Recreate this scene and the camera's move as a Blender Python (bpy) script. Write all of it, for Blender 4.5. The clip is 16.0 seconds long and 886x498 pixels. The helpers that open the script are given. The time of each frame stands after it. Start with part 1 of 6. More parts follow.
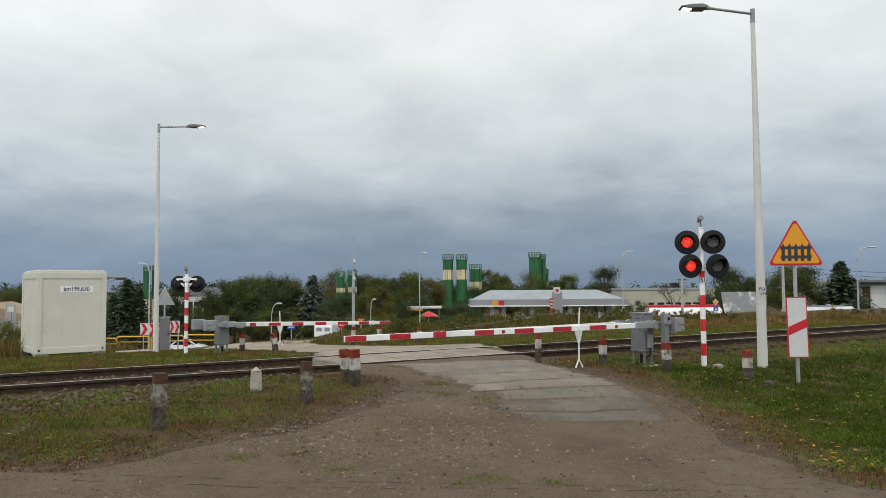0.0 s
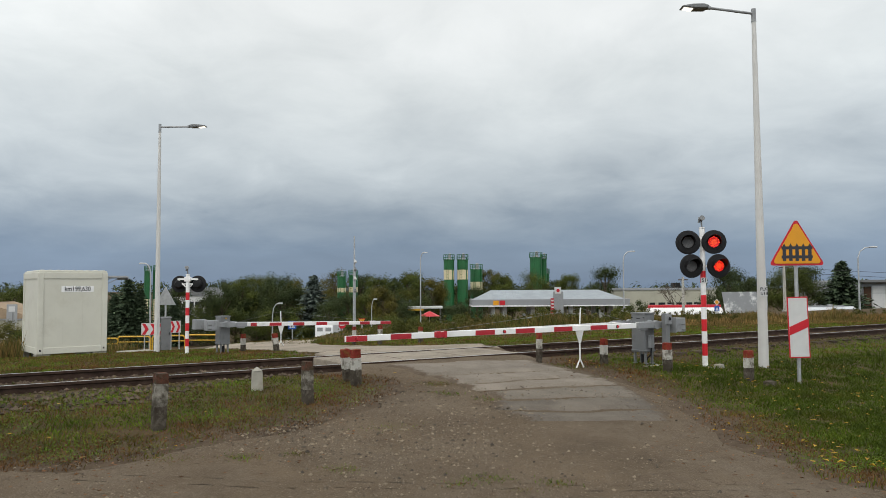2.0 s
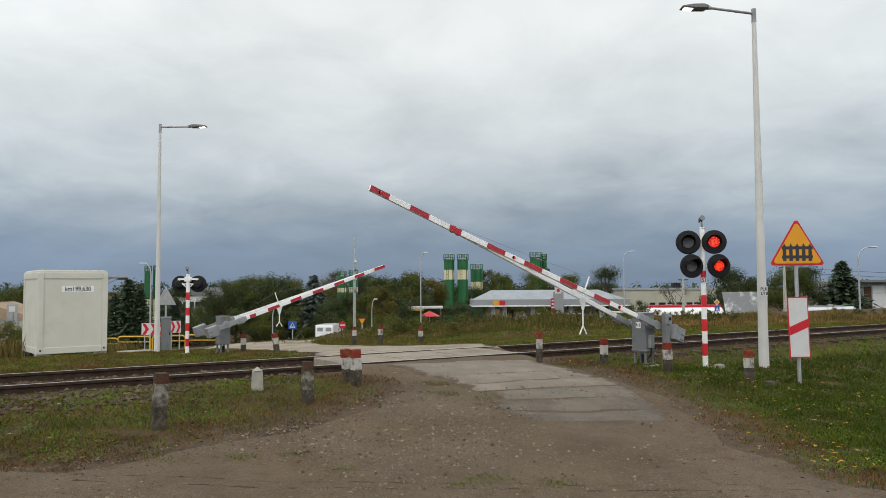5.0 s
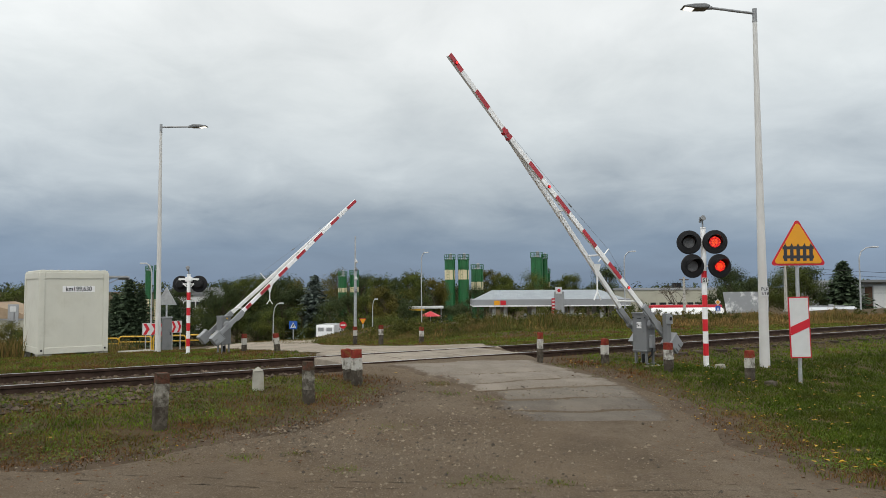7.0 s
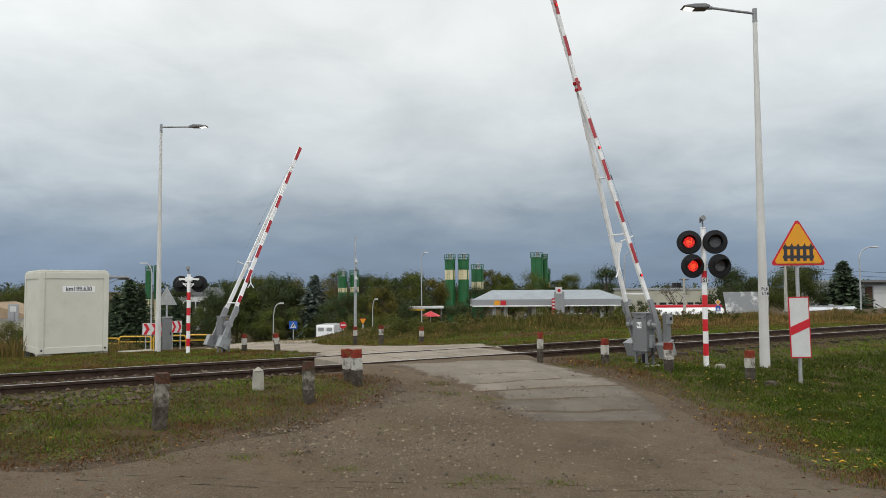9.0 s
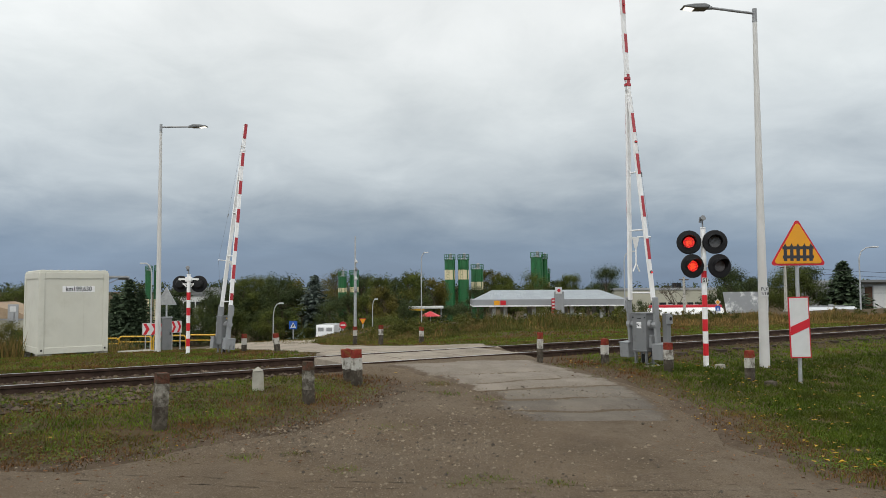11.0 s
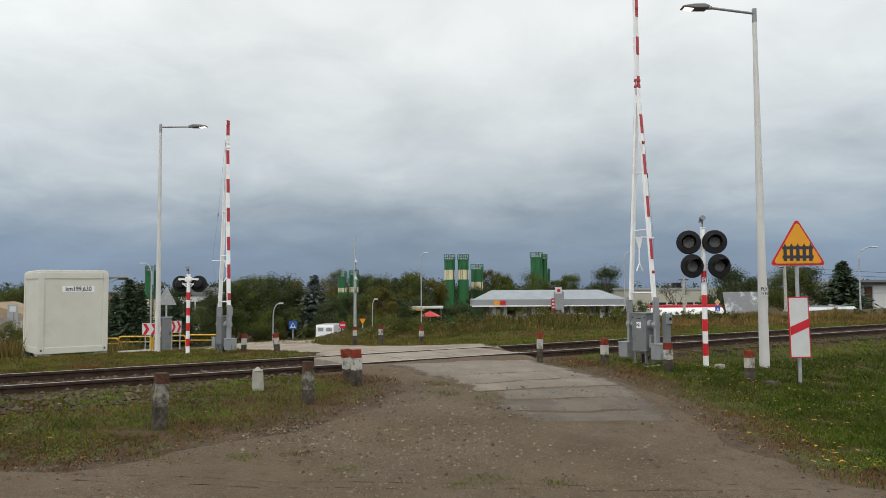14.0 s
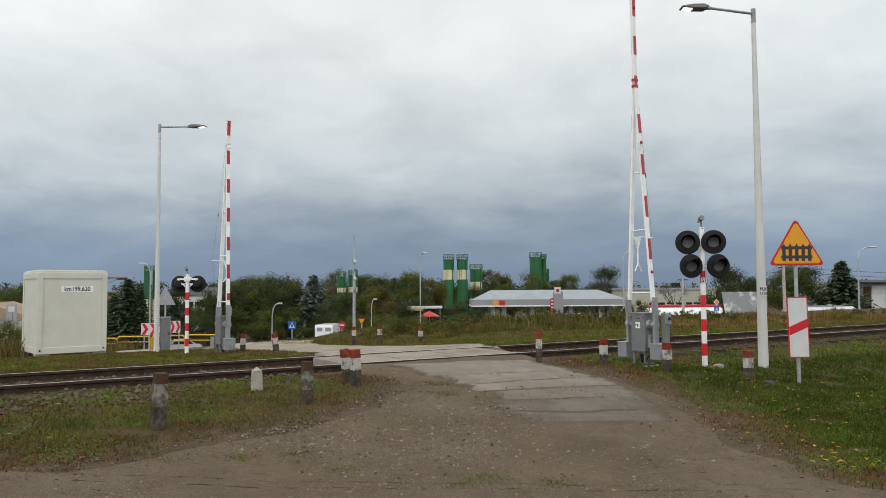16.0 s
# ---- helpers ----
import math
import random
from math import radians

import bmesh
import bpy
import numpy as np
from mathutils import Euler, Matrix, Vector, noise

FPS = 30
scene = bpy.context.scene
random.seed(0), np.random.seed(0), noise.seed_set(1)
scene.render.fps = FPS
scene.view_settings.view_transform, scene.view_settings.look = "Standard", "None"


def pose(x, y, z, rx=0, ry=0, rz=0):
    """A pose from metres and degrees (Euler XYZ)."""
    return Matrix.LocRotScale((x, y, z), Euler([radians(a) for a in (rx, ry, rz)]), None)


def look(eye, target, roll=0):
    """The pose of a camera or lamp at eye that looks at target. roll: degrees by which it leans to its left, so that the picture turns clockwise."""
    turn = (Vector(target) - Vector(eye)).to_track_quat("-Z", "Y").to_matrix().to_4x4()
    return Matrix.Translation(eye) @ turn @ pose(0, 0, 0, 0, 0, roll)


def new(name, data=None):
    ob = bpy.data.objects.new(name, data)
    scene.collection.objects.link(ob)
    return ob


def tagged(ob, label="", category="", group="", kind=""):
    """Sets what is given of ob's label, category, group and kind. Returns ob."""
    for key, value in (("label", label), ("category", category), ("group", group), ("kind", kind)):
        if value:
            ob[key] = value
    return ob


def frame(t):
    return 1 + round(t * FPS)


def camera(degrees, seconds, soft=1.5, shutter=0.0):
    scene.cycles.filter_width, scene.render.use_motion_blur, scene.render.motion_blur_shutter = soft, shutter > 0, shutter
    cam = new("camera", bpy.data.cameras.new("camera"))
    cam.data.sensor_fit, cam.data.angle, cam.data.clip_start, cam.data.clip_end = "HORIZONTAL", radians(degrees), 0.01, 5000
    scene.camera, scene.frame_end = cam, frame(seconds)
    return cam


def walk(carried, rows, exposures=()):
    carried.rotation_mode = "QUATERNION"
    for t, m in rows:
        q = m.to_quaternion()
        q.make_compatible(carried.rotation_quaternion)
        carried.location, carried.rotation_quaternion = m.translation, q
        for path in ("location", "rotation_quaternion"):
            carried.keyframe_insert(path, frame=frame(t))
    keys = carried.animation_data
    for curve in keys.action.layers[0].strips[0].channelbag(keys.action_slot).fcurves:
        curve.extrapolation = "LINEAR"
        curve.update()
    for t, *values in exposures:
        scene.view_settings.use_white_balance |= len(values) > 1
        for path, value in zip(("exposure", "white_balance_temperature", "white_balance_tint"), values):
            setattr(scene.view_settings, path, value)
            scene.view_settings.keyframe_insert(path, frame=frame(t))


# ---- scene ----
# the camera stands on a tripod and settles by a hair to and fro
F_DEG = 62.2
cam = camera(F_DEG, 16.0, soft=0.8)
EYE = (0.0, 0.0, 1.6)


def aim(turn):
    """The tripod head, turned by a few hundredths of a degree to the left."""
    return pose(*EYE, 0, 0, turn) @ pose(0, 0, 0, 93.126, 0, 0) @ pose(0, 0, 0, 0, 0, -0.34)


walk(cam, [(0.0, aim(-0.13)), (0.5, aim(-0.08)), (1.0, aim(-0.06)), (4.0, aim(-0.06)), (6.5, aim(0.0)), (8.0, aim(0.02)),
           (12.5, aim(0.0)), (14.5, aim(-0.02)), (15.5, aim(-0.06)), (16.0, aim(-0.08))],
     exposures=[(0.0, 0.0), (16.0, 0.0)])

# ---------------------------------------------------------------- sky and sun
SUN_EL, SUN_AZ = 42.0, 205.0        # elevation, and compass turn of the sun behind the camera


def build_sky():
    w = bpy.data.worlds.new("overcast_sky")
    scene.world = w
    w.use_nodes = True
    n, l = w.node_tree.nodes, w.node_tree.links
    n.clear()
    out, bg = n.new("ShaderNodeOutputWorld"), n.new("ShaderNodeBackground")
    sky = n.new("ShaderNodeTexSky")
    sky.sky_type, sky.sun_disc = "NISHITA", False
    sky.sun_elevation, sky.sun_rotation = radians(SUN_EL), radians(SUN_AZ)
    tc, sep = n.new("ShaderNodeTexCoord"), n.new("ShaderNodeSeparateXYZ")
    l.new(tc.outputs["Generated"], sep.inputs[0])

    def math_node(op, a, b=0.0):
        m = n.new("ShaderNodeMath")
        m.operation = op
        for k, v in enumerate((a, b)):
            if isinstance(v, (int, float)):
                m.inputs[k].default_value = v
            else:
                l.new(v, m.inputs[k])
        return m.outputs[0]

    def noise_of(vec, scale, detail, rough, distort=0.0):
        t = n.new("ShaderNodeTexNoise")
        t.inputs["Scale"].default_value, t.inputs["Detail"].default_value = scale, detail
        t.inputs["Roughness"].default_value, t.inputs["Distortion"].default_value = rough, distort
        l.new(vec, t.inputs["Vector"])
        return t.outputs[0]

    up = math_node("MAXIMUM", sep.outputs[2], 0.0)
    den = math_node("ADD", up, 0.26)
    com = n.new("ShaderNodeCombineXYZ")
    l.new(math_node("DIVIDE", sep.outputs[0], den), com.inputs[0])
    l.new(math_node("DIVIDE", sep.outputs[1], den), com.inputs[1])
    big = noise_of(com.outputs[0], 0.85, 3, 0.5, 0.3)
    fine = noise_of(com.outputs[0], 2.8, 8, 0.58, 0.35)
    lay = math_node("ADD", math_node("MULTIPLY", big, 0.60), math_node("MULTIPLY", fine, 0.40))
    # brightness with height over the horizon: a slate bank below, light stratus above
    ramp = n.new("ShaderNodeValToRGB")
    els = ramp.color_ramp.elements
    stops = [(0.0, (0.172, 0.236, 0.335)), (0.055, (0.200, 0.267, 0.364)), (0.09, (0.285, 0.345, 0.415)), (0.125, (0.43, 0.485, 0.530)), (0.18, (0.575, 0.625, 0.650)),
             (0.26, (0.705, 0.745, 0.750)), (0.36, (0.83, 0.855, 0.850)), (1.0, (0.93, 0.935, 0.93))]
    while len(els) < len(stops):
        els.new(0.5)
    for e, (p, c) in zip(els, stops):
        e.position, e.color = p, (*c, 1)
    l.new(math_node("ADD", up, math_node("MULTIPLY", math_node("SUBTRACT", lay, 0.5), math_node("MULTIPLY", math_node("ADD", up, 0.03), 1.2))), ramp.inputs[0])
    shade = math_node("ADD", math_node("MULTIPLY", math_node("SUBTRACT", lay, 0.5), 0.62), 1.0)
    mul = n.new("ShaderNodeVectorMath")
    mul.operation = "SCALE"
    l.new(ramp.outputs[0], mul.inputs[0])
    l.new(shade, mul.inputs["Scale"])
    # the bank of cloud is thinner behind the camera, where the sun stands
    behind = math_node("ADD", math_node("MULTIPLY", sep.outputs[1], -0.45), 1.22)
    mul2 = n.new("ShaderNodeVectorMath")
    mul2.operation = "SCALE"
    l.new(mul.outputs[0], mul2.inputs[0])
    # and towards both sides of the road
    sides = math_node("ADD", math_node("MULTIPLY", math_node("MULTIPLY", sep.outputs[0], sep.outputs[0]), 0.5), 0.97)
    l.new(math_node("MULTIPLY", math_node("MINIMUM", math_node("MAXIMUM", behind, 1.0), 1.8), sides), mul2.inputs["Scale"])
    veil = n.new("ShaderNodeVectorMath")
    veil.operation = "SCALE"
    veil.inputs["Scale"].default_value = 0.006
    l.new(sky.outputs[0], veil.inputs[0])
    add = n.new("ShaderNodeVectorMath")
    l.new(mul2.outputs[0], add.inputs[0])
    l.new(veil.outputs[0], add.inputs[1])
    l.new(add.outputs[0], bg.inputs[0])
    bg.inputs[1].default_value = 1.0
    l.new(bg.outputs[0], out.inputs[0])


build_sky()
sun = new("sun", bpy.data.lights.new("sun", "SUN"))
sun.data.energy, sun.data.angle, sun.data.color = 0.9, radians(25), (1.0, 0.95, 0.88)
a, e = radians(SUN_AZ), radians(SUN_EL)
sun.matrix_world = look((0, 0, 30), (-math.sin(a) * 10 * math.cos(e), -math.cos(a) * 10 * math.cos(e), 30 - 10 * math.sin(e)))


# ---------------------------------------------------------------- materials
def mat(name, base, rough=0.6, metal=0.0, vary=0.12, scale=6.0, dark=None, patch=0.0, patch_scale=1.2, bump=0.15, bump_scale=40.0,
        emit=None, strength=0.0, grain=None, spec=None, island=0.0, obj=0.0, mott=None, worn=None):
    """A surface with a base colour, a stain colour in patches, fine grain and relief, in object space of real size."""
    m = bpy.data.materials.new(name)
    m.use_nodes = True
    n, l = m.node_tree.nodes, m.node_tree.links
    b = n["Principled BSDF"]
    b.inputs["Roughness"].default_value, b.inputs["Metallic"].default_value = rough, metal
    b.inputs["Specular IOR Level"].default_value = (0.12 if rough > 0.68 else 0.5) if spec is None else spec
    geo = n.new("ShaderNodeNewGeometry")
    pos = geo.outputs["Position"]

    def tex(s, d, r=0.6):
        t = n.new("ShaderNodeTexNoise")
        t.inputs["Scale"].default_value, t.inputs["Detail"].default_value, t.inputs["Roughness"].default_value = s, d, r
        l.new(pos, t.inputs["Vector"])
        return t.outputs[0]

    def mix(fac, c1, c2, mode="MIX"):
        x = n.new("ShaderNodeMix")
        x.data_type, x.blend_type = "RGBA", mode
        for k, v in ((0, fac), (6, c1), (7, c2)):
            if hasattr(v, "is_linked"):
                l.new(v, x.inputs[k])
            elif isinstance(v, tuple):
                x.inputs[k].default_value = (*v[:3], 1)
            else:
                x.inputs[k].default_value = v
        return x.outputs[2]

    def span(v, lo, hi, a=0.0, c=1.0):
        r = n.new("ShaderNodeMapRange")
        l.new(v, r.inputs[0])
        for k, q in enumerate((lo, hi, a, c)):
            r.inputs[k + 1].default_value = q
        return r.outputs[0]

    base = tuple(base)
    lo, hi = tuple(c * (1 - vary) for c in base), tuple(min(1, c * (1 + vary)) for c in base)
    col = mix(span(tex(scale, 5), 0.35, 0.65), lo, hi)
    if dark is not None and patch > 0:
        col = mix(span(tex(patch_scale, 6, 0.65), 0.62 - 0.3 * patch, 0.74 - 0.2 * patch), col, tuple(dark))
    if mott is not None:
        for sc, c2, lo2 in mott:
            col = mix(span(tex(sc, 5, 0.7), lo2, lo2 + 0.13), col, tuple(c2))
    if grain is not None:
        col = mix(span(tex(grain[0], 3, 0.7), 0.5, 0.68), col, tuple(grain[1]))
    if worn is not None:
        at = n.new("ShaderNodeAttribute")
        at.attribute_name = "worn"
        bare = mix(span(tex(5.0, 5, 0.7), 0.40, 0.62), tuple(worn[0]), tuple(worn[1]))
        bare = mix(span(tex(24.0, 4, 0.7), 0.55, 0.68), bare, tuple(worn[2]))
        m1 = n.new("ShaderNodeMath")
        m1.operation = "ADD"
        l.new(at.outputs["Fac"], m1.inputs[0])
        l.new(span(tex(7.0, 5, 0.75), 0.3, 0.7, -0.28, 0.28), m1.inputs[1])
        col = mix(span(m1.outputs[0], 0.35, 0.65), col, bare)
    if island or obj:
        src = geo.outputs["Random Per Island"] if island else n.new("ShaderNodeObjectInfo").outputs["Random"]
        k = island or obj
        col = mix(1.0, col, mix(src, (1 - k, 1 - k, 1 - k), (1 + k, 1 + k * 0.9, 1 + k * 0.6)), "MULTIPLY")
    l.new(col, b.inputs["Base Color"])
    if bump:
        bp = n.new("ShaderNodeBump")
        bp.inputs["Strength"].default_value, bp.inputs["Distance"].default_value = bump, 0.02
        l.new(tex(bump_scale, 4, 0.65), bp.inputs["Height"])
        l.new(bp.outputs[0], b.inputs["Normal"])
    if emit:
        b.inputs["Emission Color"].default_value, b.inputs["Emission Strength"].default_value = (*emit, 1), strength
    return m


M = {
    "soil": mat("grassy_soil", (0.068, 0.050, 0.024), 0.95, vary=0.35, scale=2.2, dark=(0.088, 0.054, 0.030), patch=0.62, patch_scale=0.8, bump=0.8, bump_scale=30, grain=(60, (0.036, 0.034, 0.012)), worn=((0.100, 0.074, 0.050), (0.070, 0.050, 0.034), (0.125, 0.098, 0.072))),
    "dirt": mat("packed_dirt_road", (0.102, 0.075, 0.048), 0.95, vary=0.25, scale=0.9, dark=(0.130, 0.102, 0.072), patch=0.5, patch_scale=0.55, bump=1.0, bump_scale=40, grain=(95, (0.190, 0.152, 0.112)), mott=[(3.0, (0.082, 0.059, 0.039), 0.54), (15.0, (0.135, 0.106, 0.075), 0.56), (34.0, (0.050, 0.037, 0.026), 0.57), (62.0, (0.045, 0.034, 0.024), 0.56)]),
    "asphalt": mat("worn_asphalt", (0.150, 0.130, 0.106), 0.9, vary=0.18, scale=2.5, dark=(0.112, 0.098, 0.082), patch=0.5, patch_scale=1.0, bump=0.5, bump_scale=90, grain=(80, (0.200, 0.178, 0.150)), mott=[(4.0, (0.122, 0.104, 0.085), 0.57), (20.0, (0.105, 0.090, 0.074), 0.60)], worn=((0.108, 0.083, 0.059), (0.084, 0.063, 0.044), (0.140, 0.113, 0.084))),
    "patch": mat("damp_asphalt", (0.132, 0.113, 0.092), 0.9, vary=0.18, scale=2.5, dark=(0.082, 0.071, 0.059), patch=0.62, patch_scale=0.9, bump=0.5, bump_scale=90, grain=(80, (0.165, 0.145, 0.121)), mott=[(20.0, (0.092, 0.079, 0.065), 0.60)], worn=((0.108, 0.083, 0.059), (0.084, 0.063, 0.044), (0.140, 0.113, 0.084))),
    "paleasphalt": mat("bleached_asphalt", (0.205, 0.178, 0.146), 0.9, vary=0.15, scale=2.5, dark=(0.155, 0.132, 0.106), patch=0.45, patch_scale=1.1, bump=0.5, bump_scale=90, grain=(80, (0.25, 0.218, 0.18)), mott=[(6.0, (0.165, 0.140, 0.112), 0.58)], worn=((0.108, 0.083, 0.059), (0.084, 0.063, 0.044), (0.140, 0.113, 0.084))),
    "palegravel": mat("pale_gravel_road", (0.285, 0.245, 0.195), 0.95, vary=0.2, scale=1.5, dark=(0.20, 0.168, 0.13), patch=0.5, patch_scale=0.8, bump=0.6, bump_scale=60, grain=(50, (0.34, 0.30, 0.245)), mott=[(4.0, (0.20, 0.165, 0.125), 0.58)]),
    "slab": mat("crossing_concrete", (0.265, 0.230, 0.185), 0.88, vary=0.15, scale=4, dark=(0.16, 0.135, 0.105), patch=0.45, patch_scale=1.2, bump=0.4, bump_scale=60, grain=(70, (0.33, 0.29, 0.235)), mott=[(9.0, (0.19, 0.162, 0.128), 0.57), (30.0, (0.14, 0.118, 0.092), 0.60)]),
    "rail": mat("rail_steel_rust", (0.050, 0.032, 0.024), 0.75, 0.25, vary=0.3, scale=9, bump=0.3, bump_scale=60),
    "railtop": mat("rail_running_face", (0.42, 0.41, 0.40), 0.33, 0.9, vary=0.15, scale=12, bump=0.05),
    "sleeper": mat("tarred_sleeper_wood", (0.045, 0.033, 0.026), 0.9, vary=0.3, scale=5, dark=(0.14, 0.11, 0.08), patch=0.4, bump=0.7, bump_scale=25),
    "ballast": mat("ballast_stone", (0.088, 0.068, 0.055), 0.95, vary=0.3, scale=3, bump=0.4, bump_scale=30, island=0.5),
    "pebble": mat("road_pebble", (0.150, 0.126, 0.102), 0.95, vary=0.2, scale=8, bump=0.2, island=0.6),
    "white": mat("white_band_paint", (0.76, 0.76, 0.75), 0.42, vary=0.05, scale=5, dark=(0.6, 0.6, 0.58), patch=0.25, patch_scale=3, bump=0.04),
    "red": mat("red_band_film", (0.55, 0.012, 0.02), 0.38, vary=0.12, scale=6, bump=0.03),
    "maroon": mat("dark_red_band_film", (0.36, 0.012, 0.022), 0.4, vary=0.12, scale=6, bump=0.03),
    "oldwhite": mat("flaked_white_paint", (0.46, 0.445, 0.40), 0.85, vary=0.15, scale=9, dark=(0.13, 0.115, 0.095), patch=0.52, patch_scale=9, bump=0.5, bump_scale=50),
    "oldred": mat("flaked_red_paint", (0.180, 0.028, 0.020), 0.85, vary=0.3, scale=9, dark=(0.17, 0.075, 0.026), patch=0.42, patch_scale=14, bump=0.5, bump_scale=50),
    "oldconc": mat("mossy_post_concrete", (0.06, 0.05, 0.038), 0.95, vary=0.3, scale=8, dark=(0.12, 0.105, 0.085), patch=0.4, patch_scale=14, bump=0.8, bump_scale=60),
    "paleflake": mat("worn_off_paint", (0.24, 0.225, 0.19), 0.9, vary=0.2, scale=9, dark=(0.07, 0.06, 0.046), patch=0.85, patch_scale=11, bump=0.6, bump_scale=50),
    "rustcap": mat("worn_off_red_paint", (0.085, 0.034, 0.022), 0.9, vary=0.35, scale=11, dark=(0.055, 0.044, 0.030), patch=0.8, patch_scale=13, bump=0.6, bump_scale=50),
    "conc": mat("pale_concrete", (0.31, 0.295, 0.25), 0.9, vary=0.12, scale=7, dark=(0.27, 0.25, 0.2), patch=0.4, patch_scale=5, bump=0.35, bump_scale=60),
    "gear": mat("grey_machine_paint", (0.150, 0.155, 0.157), 0.45, vary=0.06, scale=4, dark=(0.115, 0.119, 0.12), patch=0.3, patch_scale=4, bump=0.04),
    "gearlt": mat("light_grey_steel", (0.255, 0.263, 0.268), 0.45, 0.2, vary=0.06, scale=4, dark=(0.19, 0.195, 0.20), patch=0.3, patch_scale=5, bump=0.04),
    "galv": mat("galvanised_steel", (0.40, 0.41, 0.415), 0.45, 0.55, vary=0.1, scale=11, dark=(0.3, 0.31, 0.31), patch=0.35, patch_scale=6, bump=0.03),
    "lamppole": mat("pale_grey_lamp_post", (0.53, 0.525, 0.50), 0.5, 0.0, vary=0.05, scale=3, dark=(0.49, 0.48, 0.455), patch=0.25, patch_scale=1.5, bump=0.03),
    "black": mat("matt_black_plastic", (0.012, 0.012, 0.013), 0.5, vary=0.2, scale=9, bump=0.05, spec=0.2),
    "smoke": mat("dark_lamp_glass", (0.10, 0.098, 0.10), 0.12, vary=0.2, scale=60, bump=0.25, bump_scale=160),
    "led": mat("red_led_glass", (0.3, 0.01, 0.005), 0.3, vary=0.1, scale=120, bump=0.0, emit=(1.0, 0.012, 0.014), strength=1.15),
    "ledhot": mat("red_led_core", (0.4, 0.03, 0.005), 0.3, vary=0.1, scale=120, bump=0.0, emit=(1.0, 0.10, 0.022), strength=1.7),
    "ledback": mat("dark_red_lamp_glass", (0.12, 0.006, 0.006), 0.3, vary=0.1, scale=90, bump=0.0, emit=(1.0, 0.01, 0.01), strength=0.22),
    "lampglow": mat("lamp_led_panel", (0.8, 0.8, 0.75), 0.3, bump=0.0, emit=(1.0, 0.93, 0.8), strength=1.3),
    "cream": mat("cream_container_paint", (0.54, 0.53, 0.455), 0.5, vary=0.03, scale=2, dark=(0.49, 0.475, 0.40), patch=0.28, patch_scale=1.3, bump=0.03),
    "ink": mat("dark_lettering", (0.02, 0.022, 0.03), 0.6, bump=0.0),
    "yellow": mat("amber_sign_film", (0.66, 0.285, 0.006), 0.4, vary=0.05, scale=5, bump=0.02),
    "signred": mat("sign_red_film", (0.46, 0.008, 0.018), 0.4, vary=0.06, scale=5, bump=0.02),
    "signwhite": mat("sign_white_film", (0.52, 0.525, 0.515), 0.45, vary=0.04, scale=5, bump=0.02),
    "signblue": mat("sign_blue_film", (0.01, 0.08, 0.36), 0.4, bump=0.02),
    "railyellow": mat("yellow_railing_paint", (0.55, 0.33, 0.02), 0.5, vary=0.1, scale=6, bump=0.03),
    "silo": mat("green_silo_paint", (0.010, 0.105, 0.028), 0.5, vary=0.12, scale=0.7, dark=(0.01, 0.09, 0.025), patch=0.4, patch_scale=0.4, bump=0.04),
    "silocream": mat("cream_silo_band", (0.60, 0.52, 0.33), 0.55, vary=0.06, scale=1, dark=(0.50, 0.41, 0.24), patch=0.3, patch_scale=0.6, bump=0.04),
    "roof": mat("pale_sheet_roof", (0.265, 0.295, 0.315), 0.6, 0.0, vary=0.08, scale=0.8, dark=(0.30, 0.335, 0.36), patch=0.3, patch_scale=0.4, bump=0.06, bump_scale=6),
    "fascia": mat("grey_canopy_fascia", (0.24, 0.25, 0.26), 0.5, vary=0.05, scale=0.7, bump=0.03),
    "wallcream": mat("cream_render_wall", (0.38, 0.37, 0.30), 0.8, vary=0.06, scale=0.6, dark=(0.31, 0.30, 0.24), patch=0.3, patch_scale=0.3, bump=0.1, bump_scale=10),
    "wallgrey": mat("grey_cladding", (0.27, 0.28, 0.285), 0.6, vary=0.06, scale=0.7, bump=0.05),
    "glass": mat("dark_window_glass", (0.02, 0.024, 0.028), 0.1, vary=0.1, scale=1, bump=0.0),
    "carwhite": mat("white_car_paint", (0.78, 0.79, 0.80), 0.18, vary=0.02, scale=2, bump=0.0, spec=0.7),
    "carsilver": mat("silver_car_paint", (0.52, 0.54, 0.56), 0.22, 0.3, vary=0.03, scale=2, bump=0.0),
    "tyre": mat("tyre_rubber", (0.018, 0.018, 0.019), 0.85, vary=0.2, scale=20, bump=0.1),
    "tarp": mat("bare_sheet_metal_board", (0.26, 0.27, 0.278), 0.5, vary=0.08, scale=1.0, dark=(0.78, 0.78, 0.77), patch=0.36, patch_scale=1.0, bump=0.05),
    "tanroof": mat("tan_sheet_roof", (0.30, 0.225, 0.15), 0.7, vary=0.12, scale=1.0, dark=(0.22, 0.16, 0.11), patch=0.3, patch_scale=0.5, bump=0.1, bump_scale=8),
    "bark": mat("tree_bark", (0.085, 0.066, 0.048), 0.95, vary=0.3, scale=9, bump=0.9, bump_scale=20),
    "leaf": mat("tree_leaf", (0.066, 0.082, 0.018), 0.7, vary=0.35, scale=0.35, dark=(0.084, 0.082, 0.018), patch=0.3, patch_scale=0.25, bump=0.0, island=0.3),
    "leafdark": mat("dark_tree_leaf", (0.040, 0.055, 0.021), 0.7, vary=0.35, scale=0.5, dark=(0.068, 0.082, 0.022), patch=0.35, patch_scale=0.3, bump=0.0, island=0.4),
    "leafgold": mat("yellowing_tree_leaf", (0.096, 0.086, 0.019), 0.7, vary=0.35, scale=0.4, dark=(0.052, 0.060, 0.018), patch=0.4, patch_scale=0.25, bump=0.0, island=0.3),
